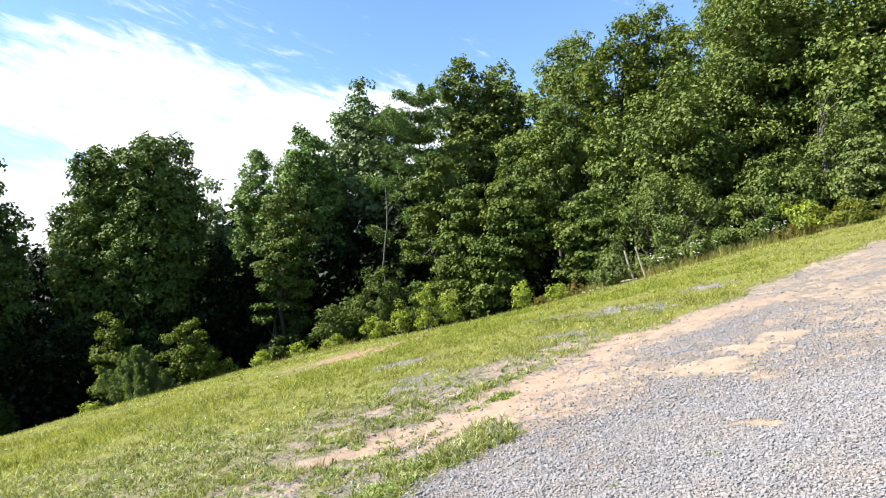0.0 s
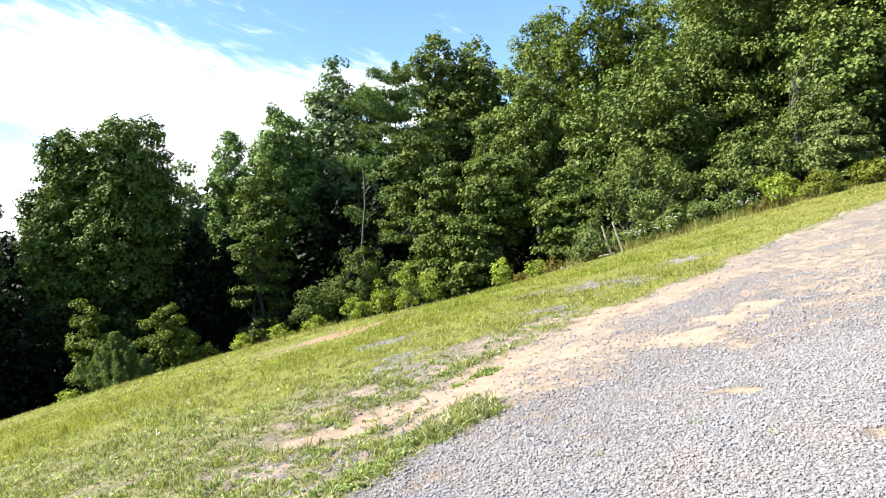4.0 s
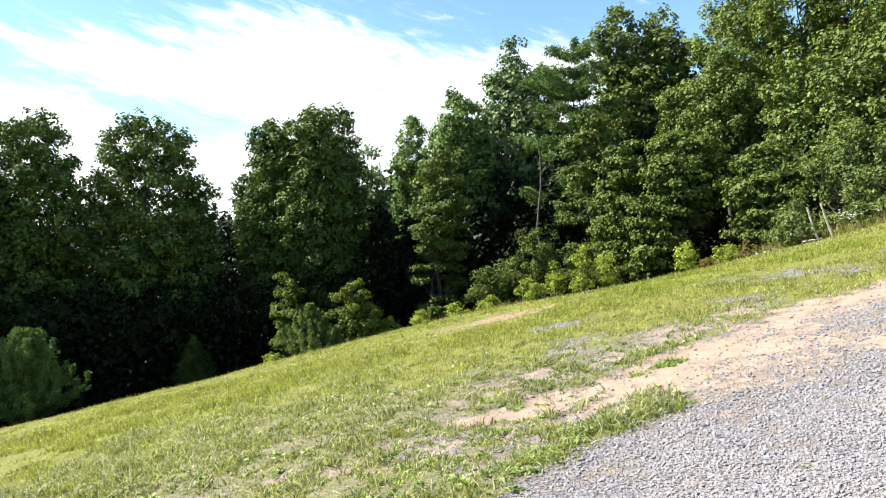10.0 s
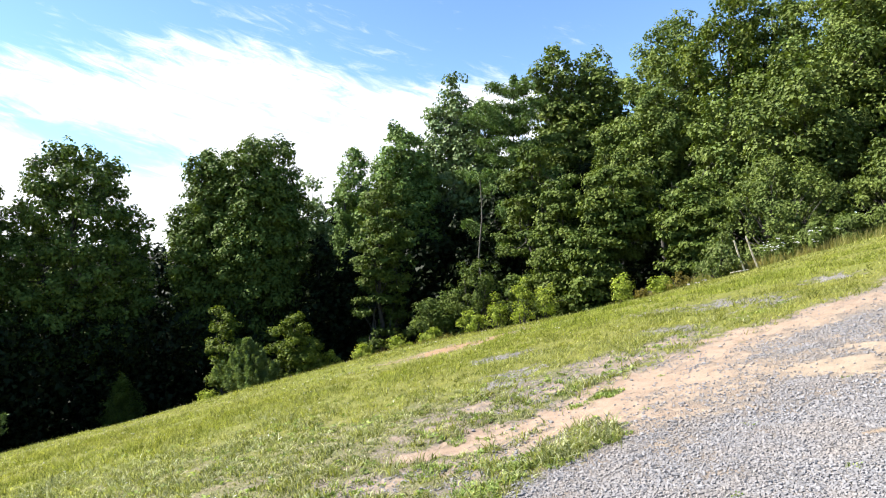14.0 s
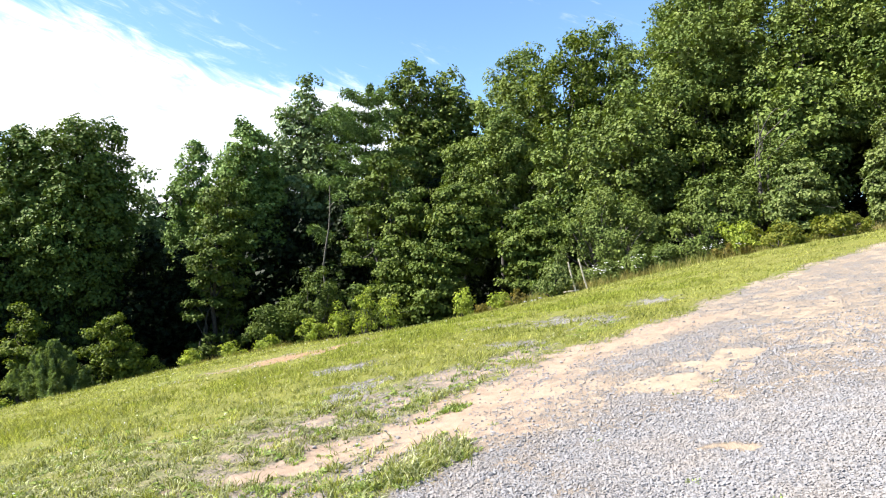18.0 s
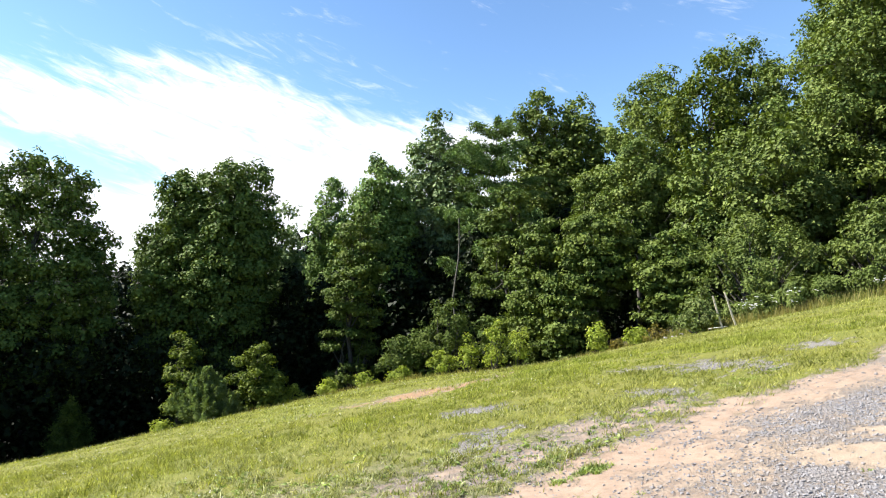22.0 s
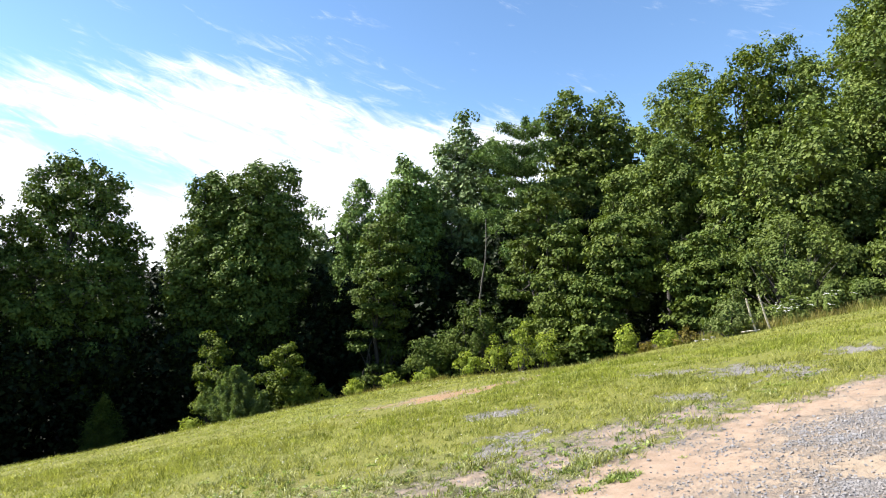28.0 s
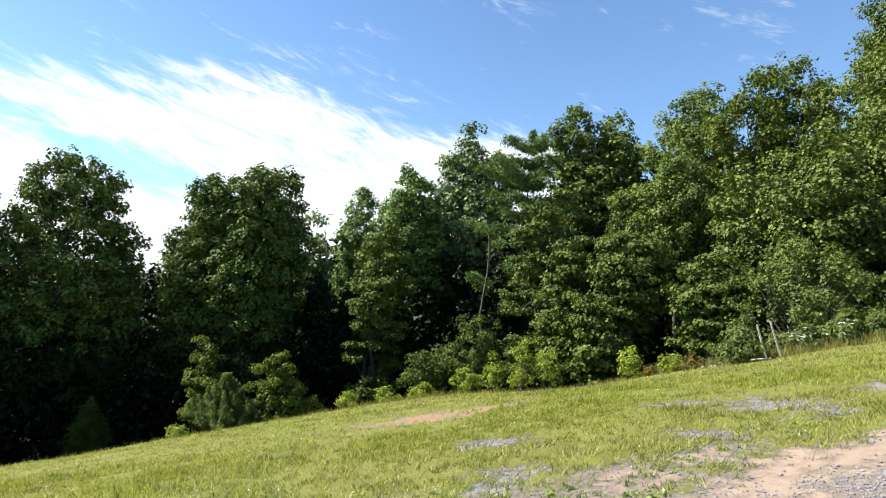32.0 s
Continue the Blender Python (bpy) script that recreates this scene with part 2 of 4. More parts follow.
def cover_of(x, y):
    """Ground cover at a place: bare (1: no turf), dirt (1: clay, 0: stone), lush, red (the clay's tint), worn (thin turf)."""
    wob = (fbm(x, y, 1.3, 3) - 0.5) * 0.30 + (fbm(x, y, 5.0, 9, 3) - 0.5) * 0.35
    inside = np.interp(x, ROAD_X, ROAD_Y) - y + wob
    road = step(inside + (fbm(x, y, 2.2, 14, 3) - 0.5) * 0.9, -0.35, 0.35)
    n1, n2, n3 = fbm(x, y, 0.9, 21), fbm(x, y, 3.2, 33), fbm(x, y, 11.0, 45, 3)
    rough = (n1 - 0.5) * 1.3 + (n2 - 0.5) * 1.5 + (n3 - 0.5) * 1.3
    crumb = (n2 - 0.5) * 1.6 + (n3 - 0.5) * 2.6
    # the washed-out clay strip that runs out of the drive into the grass
    run = most(x, y, [(-0.45, 6.15, 1.25, 0.58, 26), (0.42, 6.38, 1.3, 0.80, 36), (1.3, 7.3, 1.5, 0.95, 44), (2.2, 8.4, 1.3, 0.62, 50), (3.4, 9.1, 1.8, 0.5, 25), (-1.2, 5.85, 0.35, 0.10, 10)])
    strip = step(run + rough * 0.6 + crumb * 0.3, -0.35, 0.75)
    fringe = step(run + rough * 0.9, -1.6, 0.3) * 0.75
    # ragged turf along it, soil and stone showing through
    rag = most(x, y, [(-0.8, 7.5, 0.7, 0.4, 45), (-0.1, 7.75, 1.0, 0.55, 45), (0.7, 8.6, 1.1, 0.55, 45), (1.7, 9.45, 0.9, 0.4, 40), (-1.2, 6.7, 0.3, 0.25, 60), (-1.3, 5.2, 0.5, 0.2, 20), (-0.55, 4.85, 0.6, 0.3, 45), (-0.3, 5.5, 0.7, 0.25, 30), (0.2, 5.5, 0.7, 0.2, 42)])
    ragged = step(rag + crumb * 1.0, -0.45, 0.75) * 0.92
    thin = most(x, y, [(-0.35, 9.35, 0.62, 0.40, 25), (-0.75, 8.6, 0.6, 0.35, 60), (3.4, 12.7, 1.5, 0.8, 110), (2.05, 10.8, 0.6, 0.4, 130), (-0.65, 11.6, 0.7, 0.5, 150), (5.6, 13.6, 0.8, 0.5, 60), (2.3, 13.9, 0.9, 0.6, 130)])
    thin = step(thin + crumb * 0.8, -0.40, 0.75) * 0.82
    soil = most(x, y, [(-2.68, 5.73, 0.24, 0.13, 10), (-2.1, 4.95, 0.45, 0.2, 20), (-2.7, 4.9, 0.3, 0.15, 0), (-1.2, 5.2, 0.4, 0.15, 30), (-3.4, 4.6, 0.5, 0.2, 10), (-1.5, 6.7, 0.2, 0.1, 40)])
    soil = step(soil + crumb * 0.6, 0.05, 0.9) * 0.85
    orange = step(most(x, y, [(-2.4, 16.8, 1.9, 1.2, 30), (-0.5, 17.9, 1.4, 0.9, 25)]) + rough * 1.3, -0.3, 0.9) * 0.8
    clay = most(x, y, [(2.5, 6.8, 0.8, 0.5, 0), (2.95, 6.55, 0.9, 0.55, -10), (3.5, 7.1, 0.7, 0.3, 20), (2.95, 5.85, 0.5, 0.3, -20), (3.5, 5.9, 0.8, 0.2, -5), (4.8, 8.0, 0.9, 0.2, 15), (5.0, 7.2, 1.1, 0.25, 5), (6.3, 8.2, 1.6, 0.5, 20), (9.5, 11.5, 2.5, 0.6, 35), (5.6, 6.4, 1.0, 0.3, 10), (13.5, 15.2, 3.0, 0.5, 35), (15.5, 17.2, 3.0, 0.45, 20), (4.5, 6.5, 1.0, 0.3, -30), (4.4, 5.6, 0.8, 0.18, -25), (5.6, 7.9, 1.2, 0.3, -20)])
    clay = np.maximum(step(clay + rough * 0.8, -0.60, 0.9) * 0.75, step(np.maximum(spot(x, y, 2.75, 6.6, 0.75, 0.55, 10), spot(x, y, 3.35, 6.95, 0.9, 0.55, 25)) + rough * 0.6 + crumb * 0.15, -0.2, 0.6) * 0.94)
    chips = most(x, y, [(2.2, 4.58, 0.27, 0.10, -35), (3.75, 4.68, 0.25, 0.06, -10), (2.6, 3.35, 0.28, 0.12, -20), (2.8, 5.1, 0.12, 0.06, 0)])
    clay = np.maximum(clay, step(chips + rough * 0.5, 0.0, 0.4))
    dusty = step(rough + 0.5 * step(inside, 1.6, 0.1) - 0.1, 0.25, 0.85) * 0.55
    # wheel tracks: clay worn through the stone along the drive
    u, w = x * 0.80 + y * 0.60, -x * 0.60 + y * 0.80
    track = step(fbm(u * 0.22, w * 1.5, 1.0, 61, 4), 0.50, 0.68) * step(u, 4.0, 8.0) * 0.55
    dusty = np.maximum(np.maximum(dusty, track), step(0.6 * x + 0.8 * y, 5.2, 7.5) * (0.22 + 0.45 * n1 * n2 * 2))
    # trampled soil along the upper side of the drive
    margin = step(inside, -1.1, -0.1) * step(x, 2.5, 5.0)
    margin = step(margin + crumb * 0.5 + (n1 - 0.5) * 0.8, 0.55, 1.25) * 0.8
    bare = np.maximum.reduce([road, strip, ragged, thin, soil, orange, margin])
    dirt = np.maximum.reduce([strip * 0.95, ragged * 0.8, clay, soil, orange, margin, np.maximum(dusty, fringe) * road]) * (1 - 0.9 * np.clip(thin, 0, 1) * (1 - road))
    # grass creeping back on the low side of the drive
    turf = most(x, y, [(0.1, 5.25, 0.62, 0.17, 40), (-0.5, 4.6, 0.45, 0.16, 45), (0.55, 7.0, 0.35, 0.07, 35), (0.42, 7.6, 0.25, 0.08, 30), (-0.5, 6.22, 0.25, 0.05, 20)])
    turf = step(turf + crumb * 0.55, 0.05, 0.5) * 0.9
    red = np.clip(np.maximum.reduce([np.minimum(strip * (0.4 + 0.7 * n1), 0.7), orange * 1.4, ragged * 0.5, soil * 0.5]), 0, 1) * (1 - clay)
    worn = np.maximum(step(spot(x, y, -2.3, 5.2, 5.2, 3.6, 20) + rough * 0.45, 0.0, 0.55), step(rag, -0.5, 0.2))
    return bare * (1 - turf), np.clip(dirt, 0, 1), step(fbm(x, y, 0.35, 71), 0.35, 0.7), red, worn


EDGE_X = [-90.0, -45.0, -30.0, -27.0, -21.5, -16.0, -6.0, -0.5, 4.0, 7.5, 11.0, 15.5, 20.0, 30.0, 90.0]
EDGE_Y = [-60.0, 0.0, 20.6, 24.3, 31.1, 34.4, 37.5, 37.4, 32.4, 27.0, 25.9, 24.2, 20.8, 16.0, -4.0]


def wood_of(x, y):
    """1 under the trees, 0 on the field."""
    return step(y - np.interp(x, EDGE_X, EDGE_Y) + (fbm(x, y, 0.6, 51, 3) - 0.5) * 1.2, 0.2, 1.0)


def lines(lo, hi, fine_lo, fine_hi, fine):
    """Grid lines: even and close between fine_lo and fine_hi, wider and wider outside."""
    out = list(np.arange(fine_lo, fine_hi + 1e-6, fine))
    d, v = fine, out[-1]
    while v < hi:
        d *= 1.10
        v += d
        out.append(v)
    d, v = fine, out[0]
    while v > lo:
        d *= 1.10
        v -= d
        out.insert(0, v)
    return np.array(out)


def mesh_object(name, verts, faces, mat, smooth=False):
    """A mesh object from arrays; faces all have the same number of corners."""
    me = bpy.data.meshes.new(name)
    verts, faces = np.asarray(verts, np.float32), np.asarray(faces, np.int32)
    k = faces.shape[1]
    me.vertices.add(len(verts))
    me.vertices.foreach_set("co", verts.ravel())
    me.loops.add(faces.size)
    me.loops.foreach_set("vertex_index", faces.ravel())
    me.polygons.add(len(faces))
    me.polygons.foreach_set("loop_start", np.arange(0, faces.size, k, dtype=np.int32))
    me.polygons.foreach_set("use_smooth", np.full(len(faces), smooth))
    me.materials.append(mat)
    me.update(calc_edges=True)
    me.validate()
    return new(name, me)


def ground_material():
    m, n = material("hillside_ground")
    co = n.add("ShaderNodeNewGeometry").outputs["Position"]
    bare = n.add("ShaderNodeAttribute", attribute_name="bare").outputs["Fac"]
    dirt = n.add("ShaderNodeAttribute", attribute_name="dirt").outputs["Fac"]
    lush = n.add("ShaderNodeAttribute", attribute_name="lush").outputs["Fac"]
    small, mid, big = n.noise(co, 38.0, 5.0, 0.7), n.noise(co, 5.5, 5.0, 0.65), n.noise(co, 0.5, 4.0, 0.6)
    clot, tiny = n.noise(co, 14.0, 5.0, 0.7), n.noise(co, 120.0, 3.0, 0.7)
    # thick lawn: fine green and straw grain
    lawn = n.mix(n.ramp(mid, 0.3, 0.7), rgb(0.102, 0.108, 0.0170), rgb(0.145, 0.140, 0.0310))
    lawn = n.mix(n.math("MULTIPLY", lush, 0.5), lawn, rgb(0.107, 0.132, 0.016))
    lawn = n.mix(n.ramp(big, 0.35, 0.7, 0.0, 0.4), lawn, rgb(0.14, 0.132, 0.0262))
    lawn = n.mix(n.ramp(clot, 0.44, 0.32, 0.0, 0.55), lawn, rgb(0.0468, 0.0622, 0.0104))
    lawn = n.mix(n.ramp(small, 0.48, 0.34, 0.0, 0.6), lawn, rgb(0.0399, 0.0522, 0.00699))
    lawn = n.mix(n.ramp(small, 0.53, 0.68, 0.0, 0.65), lawn, rgb(0.215, 0.209, 0.0628))
    # worn turf: soil, thatch and moss between the blades
    worn = n.add("ShaderNodeAttribute", attribute_name="worn").outputs["Fac"]
    bed = n.mix(n.ramp(clot, 0.40, 0.62), rgb(0.0706, 0.0785, 0.0265), rgb(0.165, 0.150, 0.0760))
    bed = n.mix(n.ramp(mid, 0.45, 0.66, 0.0, 0.6), bed, rgb(0.223, 0.173, 0.118))
    bed = n.mix(n.ramp(small, 0.50, 0.36, 0.0, 0.8), bed, rgb(0.0223, 0.0247, 0.00823))
    bed = n.mix(n.ramp(tiny, 0.52, 0.68, 0.0, 0.6), bed, rgb(0.247, 0.223, 0.123))
    turf = n.mix(worn, lawn, bed)
    turf = n.mix(n.ramp(tiny, 0.48, 0.34, 0.0, 0.6), turf, rgb(0.0353, 0.0423, 0.00941))
    cell = n.add("ShaderNodeTexVoronoi", {"Vector": co, "Scale": 36.0, "Randomness": 1.0}, feature="F1")
    rim = n.add("ShaderNodeTexVoronoi", {"Vector": co, "Scale": 36.0, "Randomness": 1.0}, feature="DISTANCE_TO_EDGE").outputs["Distance"]
    grey = n.add("ShaderNodeSeparateColor", {0: cell.outputs["Color"]}).outputs[0]
    stone = n.mix(grey, rgb(0.205, 0.190, 0.180), rgb(0.290, 0.272, 0.258))
    stone = n.mix(n.ramp(rim, 0.10, 0.0, 0.0, 0.32), stone, rgb(0.1, 0.0907, 0.0823))
    stone = n.mix(n.ramp(mid, 0.40, 0.70, 0.0, 0.38), stone, rgb(0.27, 0.229, 0.188))
    red = n.add("ShaderNodeAttribute", attribute_name="red").outputs["Fac"]
    pale = n.mix(n.ramp(mid, 0.3, 0.7), rgb(0.226, 0.171, 0.117), rgb(0.276, 0.217, 0.154))
    warm = n.mix(n.ramp(mid, 0.3, 0.7), rgb(0.227, 0.15, 0.0997), rgb(0.271, 0.195, 0.141))
    clay = n.mix(n.ramp(red, 0.75, 1.0), n.mix(red, pale, warm), rgb(0.235, 0.138, 0.070))
    clay = n.mix(n.ramp(small, 0.52, 0.70, 0.0, 0.6), clay, rgb(0.194, 0.171, 0.147))
    clay = n.mix(n.ramp(clot, 0.46, 0.34, 0.0, 0.4), clay, rgb(0.171, 0.114, 0.0735))
    clay = n.mix(n.ramp(tiny, 0.46, 0.34, 0.0, 0.4), clay, rgb(0.129, 0.0966, 0.0706))
    d = n.ramp(n.math("ADD", dirt, n.math("MULTIPLY", n.math("SUBTRACT", n.math("ADD", small, n.math("MULTIPLY", n.math("ADD", tiny, mid), 0.5)), 1.0), 1.7)), 0.10, 0.90)
    open_soil = n.mix(d, stone, clay)
    b = n.ramp(n.math("ADD", bare, n.math("MULTIPLY", n.math("SUBTRACT", n.math("ADD", small, mid), 1.0), 1.6)), 0.28, 0.72)
    col = n.mix(b, turf, open_soil)
    # brown leaf litter under the trees, darkened further to carry the shade there
    shaded_litter = n.mix(n.ramp(small, 0.35, 0.65), rgb(0.0118, 0.01, 0.00647), rgb(0.0323, 0.0247, 0.0153))
    col = n.mix(n.add("ShaderNodeAttribute", attribute_name="wood").outputs["Fac"], col, shaded_litter)
    hgt = n.math("ADD", n.math("MULTIPLY", small, 0.6), n.math("MULTIPLY", n.math("MINIMUM", rim, 0.12), n.math("MULTIPLY", n.math("SUBTRACT", 1.0, d), n.math("MULTIPLY", b, 8.0))))
    bump = n.add("ShaderNodeBump", {"Strength": 0.9, "Distance": 0.025, "Height": hgt})
    s = n.add("ShaderNodeBsdfPrincipled", {"Base Color": col, "Roughness": 0.92, "Specular IOR Level": 0.2, "Normal": bump.outputs[0]})
    n.add("ShaderNodeOutputMaterial", {0: s.outputs[0]})
    return m


def build_ground():
    xs, ys = lines(-1500, 1500, -7.0, 10.0, 0.085), lines(-1500, 1500, 2.6, 14.0, 0.085)
    gx, gy = np.meshgrid(xs, ys)
    x, y = gx.ravel(), gy.ravel()
    bare, dirt, lush, red, worn = cover_of(x, y)
    near = np.exp(-((np.hypot(x, y) / 60.0) ** 2))
    z = height(x, y) + near * ((fbm(x, y, 0.45, 5) - 0.5) * 0.16 + (fbm(x, y, 2.4, 6, 3) - 0.5) * 0.05 * (1 - 0.5 * bare)) - 0.035 * bare * near
    nx, ny = len(xs), len(ys)
    i = np.arange(nx * ny).reshape(ny, nx)
    faces = np.stack([i[:-1, :-1], i[:-1, 1:], i[1:, 1:], i[1:, :-1]], -1).reshape(-1, 4)
    ob = mesh_object("ground", np.stack([x, y, z], 1), faces, ground_material(), True)
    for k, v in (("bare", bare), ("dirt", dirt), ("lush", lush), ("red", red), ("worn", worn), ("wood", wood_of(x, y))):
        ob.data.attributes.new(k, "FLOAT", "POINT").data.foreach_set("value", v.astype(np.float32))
    tagged(ob, "sloping hillside of grass, gravel drive and washed-out clay", "ground", kind="structure")
    return xs, ys, z.reshape(ny, nx)


GRID_X, GRID_Y, GRID_Z = build_ground()


def on_ground(x, y):
    """The height of the ground sheet at places x, y."""
    x, y = np.atleast_1d(np.asarray(x, float)), np.atleast_1d(np.asarray(y, float))
    i = np.clip(np.searchsorted(GRID_X, x) - 1, 0, len(GRID_X) - 2)
    j = np.clip(np.searchsorted(GRID_Y, y) - 1, 0, len(GRID_Y) - 2)
    u, v = (x - GRID_X[i]) / (GRID_X[i + 1] - GRID_X[i]), (y - GRID_Y[j]) / (GRID_Y[j + 1] - GRID_Y[j])
    z = GRID_Z
    return z[j, i] * (1 - u) * (1 - v) + z[j, i + 1] * u * (1 - v) + z[j + 1, i] * (1 - u) * v + z[j + 1, i + 1] * u * v


# ---- plants ----


def part(name, ob, parent, label=""):
    ob.name = name
    ob.parent = parent
    if label:
        ob["label"] = label
    return ob


def tube(path, radii, sides=6):
    """Vertices and quads of a tapering round stem along a path of points."""
    path, radii = np.asarray(path, float), np.asarray(radii, float)
    d = np.gradient(path, axis=0)
    d /= np.linalg.norm(d, axis=1, keepdims=True) + 1e-9
    ref = np.where(np.abs(d[:, 2:3]) > 0.9, np.array([[1.0, 0, 0]]), np.array([[0, 0, 1.0]]))
    a = np.cross(d, ref)
    a /= np.linalg.norm(a, axis=1, keepdims=True) + 1e-9
    b = np.cross(d, a)
    ang = np.arange(sides) / sides * 2 * np.pi
    v = path[:, None] + radii[:, None, None] * (np.cos(ang)[None, :, None] * a[:, None] + np.sin(ang)[None, :, None] * b[:, None])
    k = np.arange(len(path) * sides).reshape(len(path), sides)
    nxt = np.roll(k, -1, axis=1)
    f = np.stack([k[:-1], nxt[:-1], nxt[1:], k[1:]], -1).reshape(-1, 4)
    return v.reshape(-1, 3), f


def join(pieces):
    vs, fs, n = [], [], 0
    for v, f in pieces:
        vs.append(v)
        fs.append(f + n)
        n += len(v)
    return np.concatenate(vs), np.concatenate(fs)


def leaves(r, centres, sizes, per, leaf, flat=0.75, droop=0.25, slim=0.62, up=0.55, out=None, plain=False, face=1.3, loose=0.30):
    """Leaves gathered in clumps: folded blades of two triangles, scattered in the shell of each clump."""
    k = np.repeat(np.arange(len(centres)), per)
    n = len(k)
    d = r.normal(size=(n, 3))
    d /= np.linalg.norm(d, axis=1, keepdims=True)
    rad = r.uniform(0.3, 1.0, n) ** 0.5
    off = d * rad[:, None] * sizes[k][:, None] * np.array([1, 1, flat])
    p = centres[k] + off
    nrm = d * 0.6 + np.array([0, 0, up]) + r.normal(size=(n, 3)) * loose
    if out is not None:
        nrm += out[k] * face
    nrm /= np.linalg.norm(nrm, axis=1, keepdims=True)
    t = np.cross(nrm, r.normal(size=(n, 3)))
    t /= np.linalg.norm(t, axis=1, keepdims=True)
    t[:, 2] -= droop
    t /= np.linalg.norm(t, axis=1, keepdims=True)
    s = np.cross(nrm, t)
    size = leaf * r.uniform(0.65, 1.35, n)[:, None]
    fold = nrm * size * r.uniform(0.05, 0.22, n)[:, None]
    if plain:
        w = s * size * slim * 0.5
        return np.stack([p - w, p + w, p + t * size], 1).reshape(-1, 3), np.arange(n * 3).reshape(-1, 3)
    v = np.stack([p, p + t * size * 0.45 + s * size * slim * 0.5 + fold, p + t * size, p + t * size * 0.45 - s * size * slim * 0.5 + fold], 1).reshape(-1, 3)
    b = np.arange(n)[:, None] * 4
    f = np.concatenate([b + np.array([[0, 1, 2]]), b + np.array([[0, 2, 3]])], 1).reshape(-1, 3)
    return v, f


def bent(r, a, b, n=6, sway=0.06):
    """A path from a to b with a natural bend."""
    t = np.linspace(0, 1, n)[:, None]
    a, b = np.asarray(a, float), np.asarray(b, float)
    side = r.normal(size=3) * np.linalg.norm(b - a) * sway
    return a + (b - a) * t + side * np.sin(t * np.pi) + r.normal(size=(n, 3)) * np.linalg.norm(b - a) * 0.012 * (t > 0)


